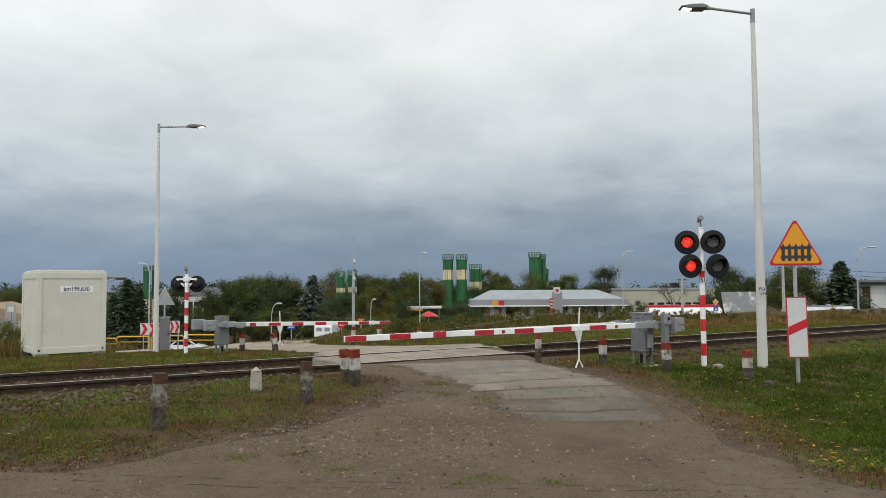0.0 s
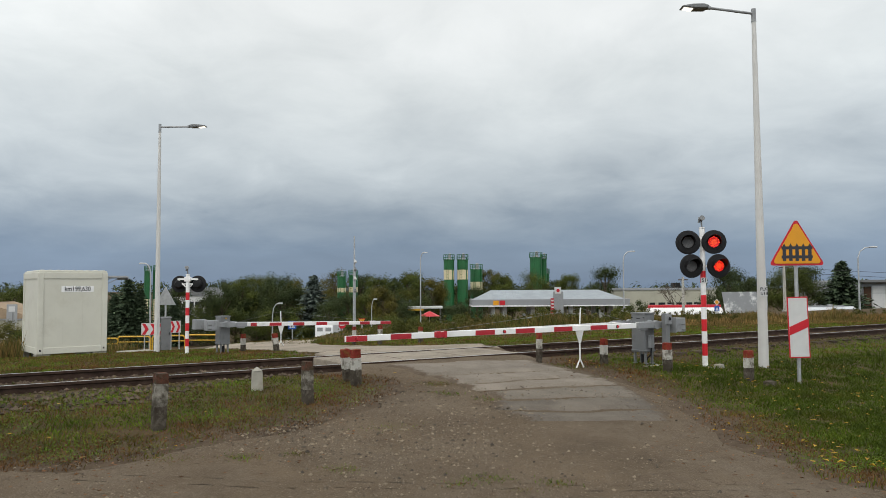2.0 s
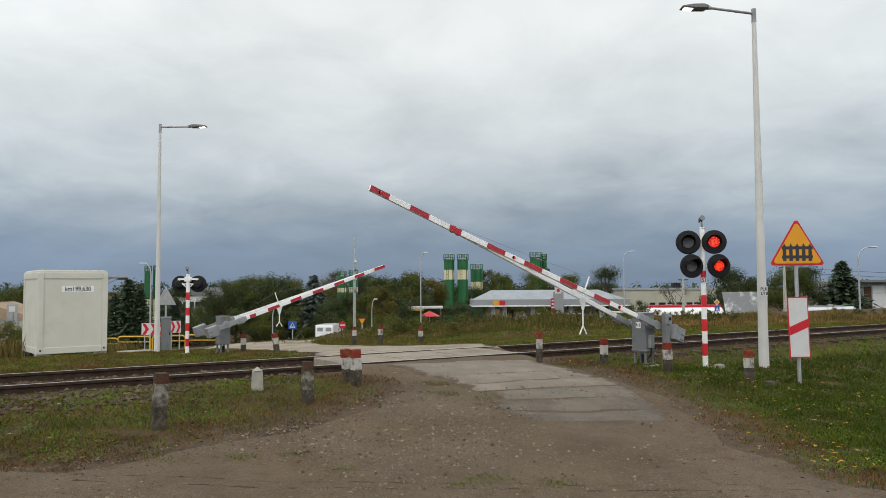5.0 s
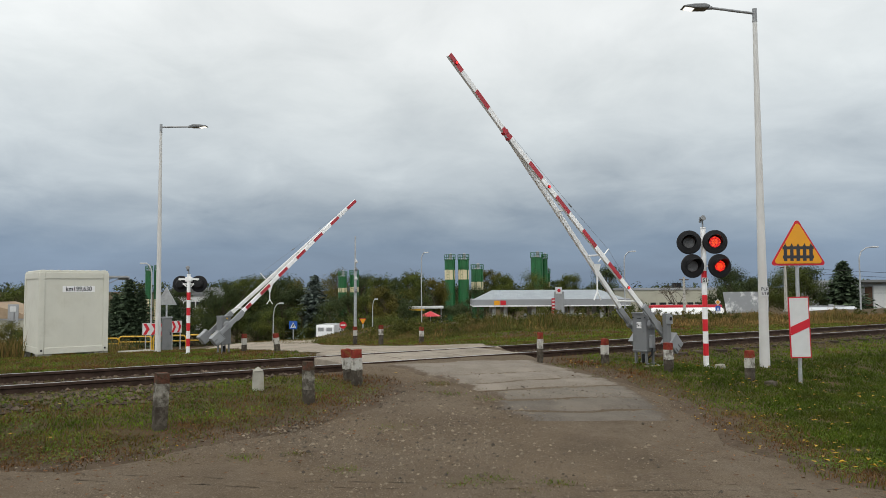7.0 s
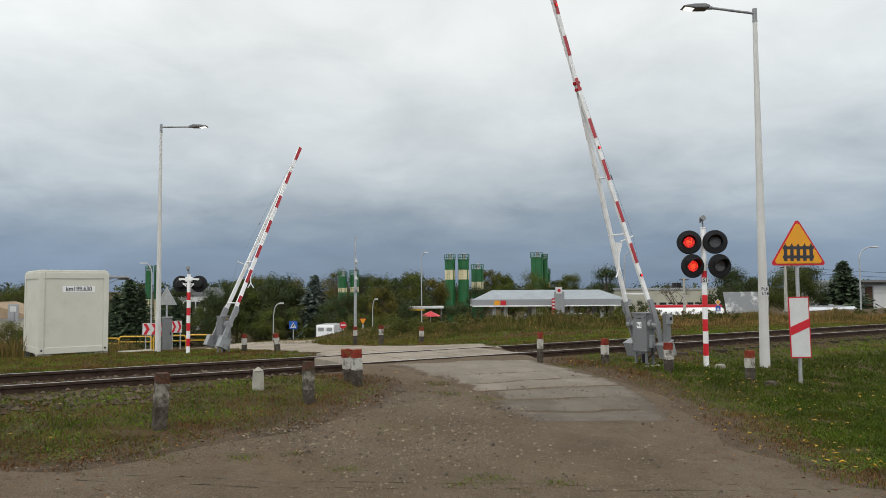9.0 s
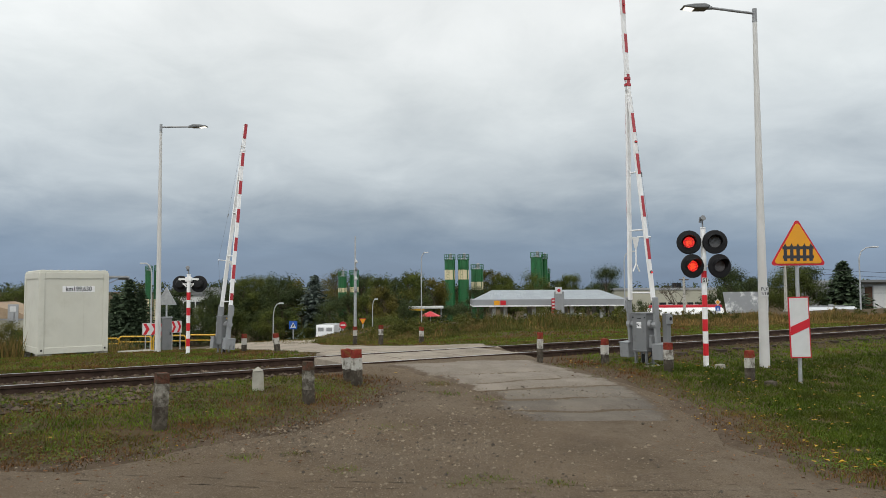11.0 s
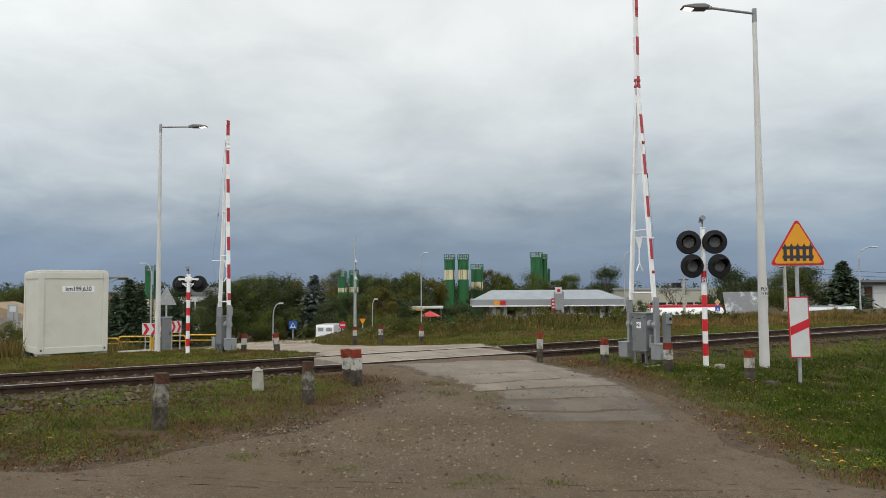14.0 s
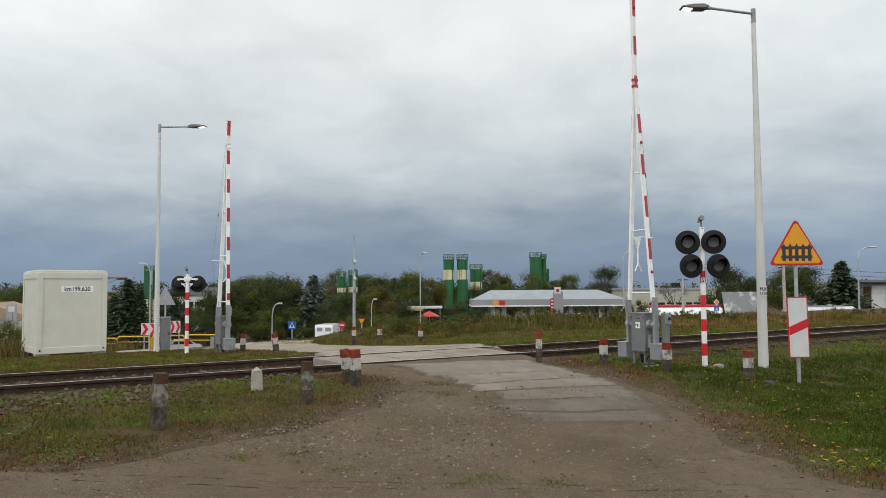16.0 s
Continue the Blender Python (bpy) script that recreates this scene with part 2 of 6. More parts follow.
    "needle": mat("spruce_needle", (0.058, 0.084, 0.050), 0.75, vary=0.3, scale=0.9, bump=0.0, island=0.35),
    "needleblue": mat("blue_spruce_needle", (0.098, 0.125, 0.112), 0.75, vary=0.3, scale=0.9, bump=0.0, island=0.35),
    "grass": mat("grass_blade", (0.074, 0.118, 0.009), 0.75, vary=0.4, scale=1.6, dark=(0.112, 0.074, 0.020), patch=0.40, patch_scale=0.6, bump=0.0, island=0.4),
    "grasslush": mat("lush_grass_blade", (0.044, 0.068, 0.005), 0.75, vary=0.35, scale=1.6, dark=(0.060, 0.060, 0.008), patch=0.32, patch_scale=0.7, bump=0.0, island=0.35),
    "hay": mat("dry_weed_stalk", (0.190, 0.122, 0.046), 0.85, vary=0.3, scale=1.2, dark=(0.085, 0.080, 0.022), patch=0.45, patch_scale=0.45, bump=0.0, island=0.45),
    "weed": mat("green_weed_leaf", (0.066, 0.072, 0.016), 0.8, vary=0.35, scale=1.0, dark=(0.112, 0.086, 0.032), patch=0.4, patch_scale=0.5, bump=0.0, island=0.45),
    "herb": mat("fresh_herb_leaf", (0.070, 0.124, 0.009), 0.75, vary=0.35, scale=2.0, dark=(0.105, 0.048, 0.018), patch=0.42, patch_scale=0.9, bump=0.0, island=0.35),
    "drygrass": mat("withered_grass_blade", (0.110, 0.064, 0.025), 0.85, vary=0.35, scale=1.6, dark=(0.120, 0.046, 0.020), patch=0.42, patch_scale=1.1, bump=0.0, island=0.45),
    "fallen": mat("fallen_yellow_leaf", (0.30, 0.185, 0.025), 0.7, vary=0.3, scale=3, bump=0.0, island=0.5),
    "deadleaf": mat("fallen_brown_leaf", (0.135, 0.070, 0.036), 0.85, vary=0.3, scale=3, bump=0.0, island=0.5),
}


# ---------------------------------------------------------------- mesh helpers
def thing(name, x, y, z, rz=0.0, label="", category="", group="", kind=""):
    ob = new(name)
    ob.empty_display_size = 0.1
    ob.matrix_basis = pose(x, y, z, 0, 0, rz)
    return tagged(ob, label, category, group, kind)


def part(name, bm, material, parent=None, label="", smooth=False):
    me = bpy.data.meshes.new(name)
    bm.to_mesh(me)
    bm.free()
    for mm in (material if isinstance(material, (list, tuple)) else [material]):
        me.materials.append(M[mm])
    if smooth:
        me.polygons.foreach_set("use_smooth", [True] * len(me.polygons))
        me.set_sharp_from_angle(angle=radians(38))
    ob = new(name, me)
    ob.parent = parent
    return tagged(ob, label)


def box(bm, sx, sy, sz, x=0, y=0, z=0, m=None, bevel=0.0, taper=1.0, mi=0):
    """A box with its base at z, centred in x and y."""
    r = bmesh.ops.create_cube(bm, size=1.0)
    for v in r["verts"]:
        k = taper if v.co.z > 0 else 1.0
        v.co = Vector((v.co.x * sx * k + x, v.co.y * sy * k + y, (v.co.z + 0.5) * sz + z))
    if bevel:
        es = list({e for v in r["verts"] for e in v.link_edges})
        nb = bmesh.ops.bevel(bm, geom=es, offset=bevel, segments=2, affect="EDGES", profile=0.6)
        vs = list({v for f in nb["faces"] for v in f.verts} | {v for v in r["verts"] if v.is_valid})
    else:
        vs = r["verts"]
    if m is not None:
        bmesh.ops.transform(bm, matrix=m, verts=vs)
    if mi:
        for f in {f for v in vs for f in v.link_faces}:
            f.material_index = mi
    return bm


def rod(bm, a, b, r1, r2=None, seg=12, caps=True):
    """A round bar from a to b."""
    a, b = Vector(a), Vector(b)
    d = b - a
    m = Matrix.Translation((a + b) / 2) @ d.to_track_quat("Z", "Y").to_matrix().to_4x4()
    bmesh.ops.create_cone(bm, cap_ends=caps, segments=seg, radius1=r1, radius2=r1 if r2 is None else r2, depth=d.length, matrix=m)
    return bm


def bent(bm, pts, r, seg=8):
    for p, q in zip(pts, pts[1:]):
        rod(bm, p, q, r, seg=seg)
    for p in pts[1:-1]:
        bmesh.ops.create_icosphere(bm, subdivisions=1, radius=r * 1.02, matrix=Matrix.Translation(p))
    return bm


def prism(bm, pts, depth, m=None):
    """An outline in the x-z plane, thickened along y."""
    vs = [bm.verts.new((p[0], -depth / 2, p[1])) for p in pts]
    f = bm.faces.new(vs)
    ex = bmesh.ops.extrude_face_region(bm, geom=[f])
    nv = [g for g in ex["geom"] if isinstance(g, bmesh.types.BMVert)]
    for v in nv:
        v.co.y += depth
    if m is not None:
        bmesh.ops.transform(bm, matrix=m, verts=vs + nv)
    bmesh.ops.recalc_face_normals(bm, faces=list(bm.faces))
    return bm


def B():
    return bmesh.new()


def text_mesh(name, words, size, material, parent, m, thick=0.002):
    cu = bpy.data.curves.new(name, "FONT")
    cu.body, cu.size, cu.extrude, cu.align_x, cu.align_y = words, size, thick, "CENTER", "CENTER"
    cu.offset = size * 0.02
    tmp = new(name, cu)
    bpy.context.view_layer.update()
    me = bpy.data.meshes.new_from_object(tmp.evaluated_get(bpy.context.evaluated_depsgraph_get()))
    bpy.data.objects.remove(tmp)
    me.materials.clear()
    me.materials.append(M[material])
    ob = new(name, me)
    ob.parent = parent
    ob.matrix_basis = m
    return ob


# ---------------------------------------------------------------- the lie of the land
TC, TS = 0.848, 0.53            # the track runs along (TC, TS)
TY = 13.54                      # where its axis crosses x = 0
RAIL_TOP = 0.43


def across(x, y):
    return (y - TY - 0.625 * x) * TC


def along(x, y):
    return x * TC + (y - TY) * TS


def track_pt(p, q):
    """World x, y of a place p along and q across the track."""
    return p * TC - q * TS, TY + p * TS + q * TC


NEAR = [(-60, -0.1), (-10, 0.0), (-7, 0.03), (-5, 0.10), (-4.3, 0.18), (-3.8, 0.25), (-3.2, 0.29), (-2.4, 0.33), (-1.7, 0.34), (0, 0.30), (1.8, 0.28)]
FAR_L = [(1.8, 0.28), (3.5, 0.2), (6.4, 0.08), (8, -0.02), (11, -0.17), (15, -0.50), (20, -0.92), (28, -1.85), (45, -3.2), (70, -4.9), (110, -5.2), (3000, -5.2)]
FAR_R = [(1.8, 0.28), (3.5, 0.2), (6.4, 0.11), (12, 0.1), (18, 0.02), (24, -0.6), (34, -2.2), (50, -4.0), (75, -5.0), (110, -5.2), (3000, -5.2)]


def table(tab, q):
    if q <= tab[0][0]:
        return tab[0][1]
    for (a, u), (b, v) in zip(tab, tab[1:]):
        if q <= b:
            k = (q - a) / (b - a)
            return u + (v - u) * k
    return tab[-1][1]


def smooth(a, b, x):
    t = min(1, max(0, (x - a) / (b - a)))
    return t * t * (3 - 2 * t)


def verge_drop(p, q):
    """The right-hand verge and road edge lie a little lower."""
    return 0.06 * smooth(-0.5, 1.2, p) * smooth(-9, -5, q) * (1 - smooth(-1.7, -0.95, q))


def ground_z(x, y, rough=True):
    q, p = across(x, y), along(x, y)
    if q < 1.8:
        z = table(NEAR, q) - 0.10 * smooth(2.6, 4.2, p) * smooth(-8, -4, q) * (1 - smooth(-1.5, -0.5, q)) - verge_drop(p, q)
    else:
        k = smooth(5.2, 9.0, p)
        z = table(FAR_L, q) * (1 - k) + table(FAR_R, q) * k + 0.20 * smooth(5.5, 1.5, math.hypot((x + 6) * 0.8, y - 30))
    if rough:
        d = math.hypot(x, y)
        z += (noise.noise((x * 0.5, y * 0.5, 3)) * 0.035 + noise.noise((x * 1.9, y * 1.9, 8)) * 0.012) * (1 if d < 60 else 4) * (0.35 if abs(q) < 1.7 else 1)
    return z


# left and right edge of the road, from behind the camera to the far bend
EDGES = [(-12, -6, 10, -6), (-5.0, 4.8, 4.2, 4.8), (-3.45, 5.8, 3.44, 5.8), (-2.6, 6.5, 3.1, 6.7), (-1.98, 7.1, 3.04, 7.7), (-1.35, 7.8, 3.06, 8.4), (-0.95, 8.55, 3.1, 9.1),
         (-0.63, 9.6, 3.05, 10.1), (-0.88, 10.7, 2.72, 11.0), (-1.55, 11.7, 2.37, 11.9), (-2.05, 12.6, 1.8, 12.95), (-2.5, 13.6, 1.4, 14.2), (-2.45, 14.8, 1.1, 16.0), (-3.0, 17.0, -0.2, 18.2), (-4.1, 18.6, -2.0, 19.9),
         (-5.25, 20.5, -3.6, 22.3), (-6.54, 22.3, -5.0, 24.9), (-8.5, 25, -7, 27.2), (-12, 31, -10, 33), (-20, 52, -16, 54), (-27, 72, -20, 76)]


def catmull(pts, n):
    out = []
    for i in range(len(pts) - 1):
        p = [Vector(pts[max(0, min(len(pts) - 1, i + k))]) for k in (-1, 0, 1, 2)]
        for j in range(n):
            t = j / n
            out.append(0.5 * ((2 * p[1]) + (p[2] - p[0]) * t + (2 * p[0] - 5 * p[1] + 4 * p[2] - p[3]) * t * t + (3 * p[1] - p[0] - 3 * p[2] + p[3]) * t ** 3))
    out.append(Vector(pts[-1]))
    return out


ROADLINE = catmull(EDGES, 5)
RIM = np.array([(r[0], r[1]) for r in ROADLINE] + [(r[2], r[3]) for r in reversed(ROADLINE)])


def road_far(x, y):
    """How far outside the road's edge a place lies (negative on the road)."""
    a, b = RIM, np.roll(RIM, -1, axis=0)
    d = b - a
    t = np.clip(((x - a[:, 0]) * d[:, 0] + (y - a[:, 1]) * d[:, 1]) / (d * d).sum(1), 0, 1)
    dist = np.hypot(a[:, 0] + t * d[:, 0] - x, a[:, 1] + t * d[:, 1] - y).min()
    cross = ((a[:, 1] > y) != (b[:, 1] > y)) & (x < a[:, 0] + (y - a[:, 1]) * d[:, 0] / np.where(d[:, 1] == 0, 1e-9, d[:, 1]))
    return -dist if cross.sum() % 2 else dist


GRID = np.array([[road_far(-22 + 0.2 * i, 2 + 0.2 * j) for i in range(221)] for j in range(181)])


def road_dist(x, y):
    """The same, read from a fine table."""
    u, v = min(219.9, max(0, (x + 22) / 0.2)), min(179.9, max(0, (y - 2) / 0.2))
    i, j = int(u), int(v)
    u, v = u - i, v - j
    return (GRID[j, i] * (1 - u) + GRID[j, i + 1] * u) * (1 - v) + (GRID[j + 1, i] * (1 - u) + GRID[j + 1, i + 1] * u) * v


def road_z(x, y):
    drop = verge_drop(along(x, y), across(x, y))
    q = abs(across(x, y))
    ramp = RAIL_TOP - 0.02 if q < 1.5 else RAIL_TOP - 0.02 - (q - 1.5) * 0.075
    return max(ground_z(x, y, False) + 0.015, ramp - drop if q < 7 else -99)


# ---------------------------------------------------------------- ground, road, track
def grid_axis(lo, hi, fine_lo, fine_hi, step, grow=1.25):
    xs = [fine_lo]
    while xs[-1] < fine_hi:
        xs.append(xs[-1] + step)
    s = step
    while xs[-1] < hi:
        s *= grow
        xs.append(xs[-1] + s)
    s, left = step, [fine_lo]
    while left[-1] > lo:
        s *= grow
        left.append(left[-1] - s)
    return left[:0:-1] + xs


def build_ground():
    xs, ys = grid_axis(-2500, 2500, -14, 14, 0.2), grid_axis(-300, 4000, 4, 30, 0.2)
    verts, faces, worn = [], [], []
    for y in ys:
        for x in xs:
            z, bare = ground_z(x, y), 0.0
            if -6 < y < 74 and -28 < x < 11:
                d = road_dist(x, y) if 2 < y < 37 and x > -21 else road_far(x, y)
                bare = smooth(1.0, -0.15, d)
                if d < 0:
                    z -= 0.09 * smooth(0, 0.6, -d)
            worn.append(bare)
            verts.append((x, y, z))
    w = len(xs)
    for j in range(len(ys) - 1):
        for i in range(w - 1):
            a = j * w + i
            faces.append((a, a + 1, a + w + 1, a + w))
    me = bpy.data.meshes.new("ground")
    me.from_pydata(verts, [], faces)
    me.materials.append(M["soil"])
    me.attributes.new("worn", "FLOAT", "POINT").data.foreach_set("value", worn)
    me.polygons.foreach_set("use_smooth", [True] * len(faces))
    tagged(new("ground", me), "uneven grassy ground sloping away from the track", "ground", kind="structure")


def build_road():
    line = catmull(EDGES, 10)
    verts, faces, n = [], [], 29
    for i, c in enumerate(line):
        a, b = Vector((c[0], c[1])), Vector((c[2], c[3]))
        mid, side = (a + b) / 2, (b - a) / 2
        for k in range(n):
            u = -1 + 2 * k / (n - 1)
            wob = 1.0 + (0.35 / max(1.5, side.length)) * (0.35 + noise.noise((mid.x * 1.3 + u, mid.y * 1.3, 5 + u)))
            pt = mid + side * (u * wob)
            g = ground_z(pt.x, pt.y)
            top = road_z(pt.x, pt.y) + 0.018 * noise.noise((pt.x * 1.2, pt.y * 1.2, 1))
            k2 = smooth(0.0, 0.32, (1 - abs(u)) * side.length)
            verts.append((pt.x, pt.y, (g - 0.07) * (1 - k2) + max(top, g - 0.03) * k2))
    for i in range(len(line) - 1):
        for k in range(n - 1):
            a = i * n + k
            faces.append((a, a + 1, a + n + 1, a + n))
    me = bpy.data.meshes.new("road")
    me.from_pydata(verts, [], faces)
    me.materials.append(M["dirt"])
    me.polygons.foreach_set("use_smooth", [True] * len(faces))
    return tagged(new("road", me), "worn dirt and gravel road leading over the crossing", "road", kind="structure")


def rim_dist(pts, x, y):
    """Distance of a place from a closed outline."""
    a = np.array([(p[0], p[1]) for p in pts])
    d = np.roll(a, -1, axis=0) - a
    t = np.clip(((x - a[:, 0]) * d[:, 0] + (y - a[:, 1]) * d[:, 1]) / np.maximum(1e-9, (d * d).sum(1)), 0, 1)
    return float(np.hypot(a[:, 0] + t * d[:, 0] - x, a[:, 1] + t * d[:, 1] - y).min())


def sheet(name, outline, material, lift, label, parent=None, dusty=0.3, joints=()):
    """A worn slab of paving in the road; its rim dips under the dirt, and dust lies along the sides that are no joints."""
    bm, n = B(), len(outline)
    pts, soft = [], []
    for i in range(n):
        a, b = Vector(outline[i]), Vector(outline[(i + 1) % n])
        m = max(2, int((b - a).length / 0.12))
        firm = i in joints
        for j in range(m):
            c = a.lerp(b, j / m)
            w = 0.035 if firm else 0.16
            pts.append(c + Vector((noise.noise((c.x * 2.3, c.y * 2.3, 1)) + 0.4 * noise.noise((c.x * 7, c.y * 7, 2)), noise.noise((c.x * 2.3, c.y * 2.3, 9)) + 0.4 * noise.noise((c.x * 7, c.y * 7, 3)))) * w)
            if not firm:
                soft.append(pts[-1])
    f = bm.faces.new([bm.verts.new((p.x, p.y, 0)) for p in pts])
    bmesh.ops.triangulate(bm, faces=[f])
    for _ in range(5):
        es = [e for e in bm.edges if e.calc_length() > 0.17]
        if es:
            bmesh.ops.subdivide_edges(bm, edges=es, cuts=1)
            bmesh.ops.triangulate(bm, faces=[f for f in bm.faces if len(f.verts) > 3])
    dust = []
    for v in bm.verts:
        rim = rim_dist(pts, v.co.x, v.co.y)
        v.co.z = road_z(v.co.x, v.co.y) + 0.018 * noise.noise((v.co.x * 1.2, v.co.y * 1.2, 1)) + lift - (lift + 0.012) * (1 - smooth(0, 0.07, rim))
        d = min(((v.co.x - p.x) ** 2 + (v.co.y - p.y) ** 2 for p in soft), default=9.0) ** 0.5
        dust.append(max(0.0, 1.0 - d / dusty) * 0.95 + 0.25 * max(0.0, noise.noise((v.co.x * 1.6, v.co.y * 1.6, 12))))
    bmesh.ops.recalc_face_normals(bm, faces=list(bm.faces))
    for f in bm.faces:
        if f.normal.z < 0:
            f.normal_flip()
    ob = part(name, bm, material, parent, label, True)
    ob.data.attributes.new("worn", "FLOAT", "POINT").data.foreach_set("value", dust)
    return ob


def build_track():
    tr = thing("railway_track", 0, TY, 0, math.degrees(math.atan2(TS, TC)), "single railway track with rusty rails on timber sleepers", "railway track", kind="structure")
    prof = [(-0.0625, 0), (0.0625, 0), (0.0625, 0.012), (0.012, 0.028), (0.009, 0.11), (0.033, 0.122), (0.033, 0.152), (0.026, 0.158), (-0.026, 0.158), (-0.033, 0.152), (-0.033, 0.122), (-0.009, 0.11), (-0.012, 0.028), (-0.0625, 0.012)]
    for s in (-0.752, 0.752):
        bm = B()
        rows = []
        xs = [-60 + 3 * i for i in range(75)]
        for x in xs:
            rows.append([bm.verts.new((x, s + a, RAIL_TOP - 0.158 + b)) for a, b in prof])
        for r0, r1 in zip(rows, rows[1:]):
            for k in range(len(prof)):
                k2 = (k + 1) % len(prof)
                f = bm.faces.new((r0[k], r0[k2], r1[k2], r1[k]))
                if k in (7,):
                    f.material_index = 1
        bm.faces.new(rows[0]), bm.faces.new(rows[-1])
        bmesh.ops.recalc_face_normals(bm, faces=list(bm.faces))
        part("rail", bm, ["rail", "railtop"], tr, "rusty steel rail with polished head")
    bm = B()
    box(bm, 0.24, 2.5, 0.15, bevel=0.012)
    first = part("sleeper", bm, "sleeper", tr)
    x, k = -26.0, 0
    while x < 40:
        if not -2.3 < x < 1.2:
            ob = first if k == 0 else new("sleeper", first.data)
            ob.parent = tr
            ob.matrix_basis = pose(x + random.uniform(-0.03, 0.03), random.uniform(-0.05, 0.05), RAIL_TOP - 0.158 - 0.15 + 0.005, 0, 0, random.uniform(-1.5, 1.5))
            k += 1
        x += 0.62
    # plates of the crossing
    for q0, q1 in ((-0.67, 0.67), (0.80, 1.45)):
        for i in range(3):
            bm = B()
            box(bm, 1.15, q1 - q0, 0.14, -1.68 + i * 1.17 + (0.35 if q0 > 0 else 0), (q0 + q1) / 2, RAIL_TOP - 0.15 + random.uniform(0, 0.008), bevel=0.02)
            part("crossing_plate", bm, "slab", tr, "worn concrete crossing plate beside the rails")


def scatter_stones(name, spots, material, label, category):
    """Small angular stones, each a squashed octahedron."""
    verts, faces = [], []
    rnd = random.Random(5)
    for x, y, z, r in spots:
        b = len(verts)
        a = rnd.uniform(0, 6.28)
        ca, sa = math.cos(a), math.sin(a)
        for dx, dy, dz in ((1, 0, 0), (0, 0.8, 0), (-1, 0.1, 0), (0, -0.7, 0), (0.1, 0.1, 0.65), (0, 0, -0.5)):
            dx, dy = dx * r * rnd.uniform(0.7, 1.2), dy * r * rnd.uniform(0.7, 1.2)
            verts.append((x + dx * ca - dy * sa, y + dx * sa + dy * ca, z + dz * r * rnd.uniform(0.8, 1.2)))
        for i in range(4):
            j = (i + 1) % 4
            faces += [(b + i, b + j, b + 4), (b + j, b + i, b + 5)]
    me = bpy.data.meshes.new(name)
    me.from_pydata(verts, [], faces)
    me.materials.append(M[material])
    return tagged(new(name, me), label, category, kind="stuff")


build_ground()
road = build_road()
# joints across the paved lane, left end to right end, from the near edge to the rail
JOINTS = [((0.92, 8.14), (1.72, 8.23), (2.59, 8.34)), ((0.58, 8.57), (1.56, 8.75), (2.74, 8.97)), ((0.55, 9.12), (1.53, 9.39), (2.74, 9.80)), ((0.45, 9.62), (1.23, 9.85), (2.60, 10.55)),
          ((0.20, 10.00), (0.9, 10.30), (2.38, 11.18)), ((-0.30, 10.62), (0.8, 11.03), (2.10, 11.82)), ((-0.98, 11.46), (-0.22, 11.80), (1.52, 12.80))]
for k, mt in enumerate(("patch", "patch", "asphalt", "paleasphalt", "paleasphalt", "paleasphalt")):
    lo, hi = JOINTS[k], JOINTS[k + 1]
    gap = 0.016
    outline = [(p[0], p[1] + gap) for p in lo] + [(p[0], p[1] - gap) for p in reversed(hi)]
    sheet("asphalt_slab", outline, mt, 0.024 + 0.003 * (k % 2), "damp dark asphalt slab between open joints" if mt == "patch" else "worn asphalt slab between open joints", road, 0.3, (0, 1, 3, 4))
sheet("gravel_layer", [(-2.35, 14.3), (-2.8, 16.6), (-3.9, 18.5), (-5.05, 20.4), (-6.3, 22.2), (-8.2, 25.0), (-8.6, 28.0), (-6.6, 30.6), (-4.9, 29.6), (-4.6, 26.0), (-3.7, 22.6), (-2.2, 19.8), (-0.45, 18.0), (0.8, 15.9), (1.1, 14.95)], "palegravel", 0.02, "pale worn gravel on the far lane", road)
build_track()


# ---------------------------------------------------------------- barriers
def on_axis(obj, m):
    obj.matrix_basis = m
    return obj


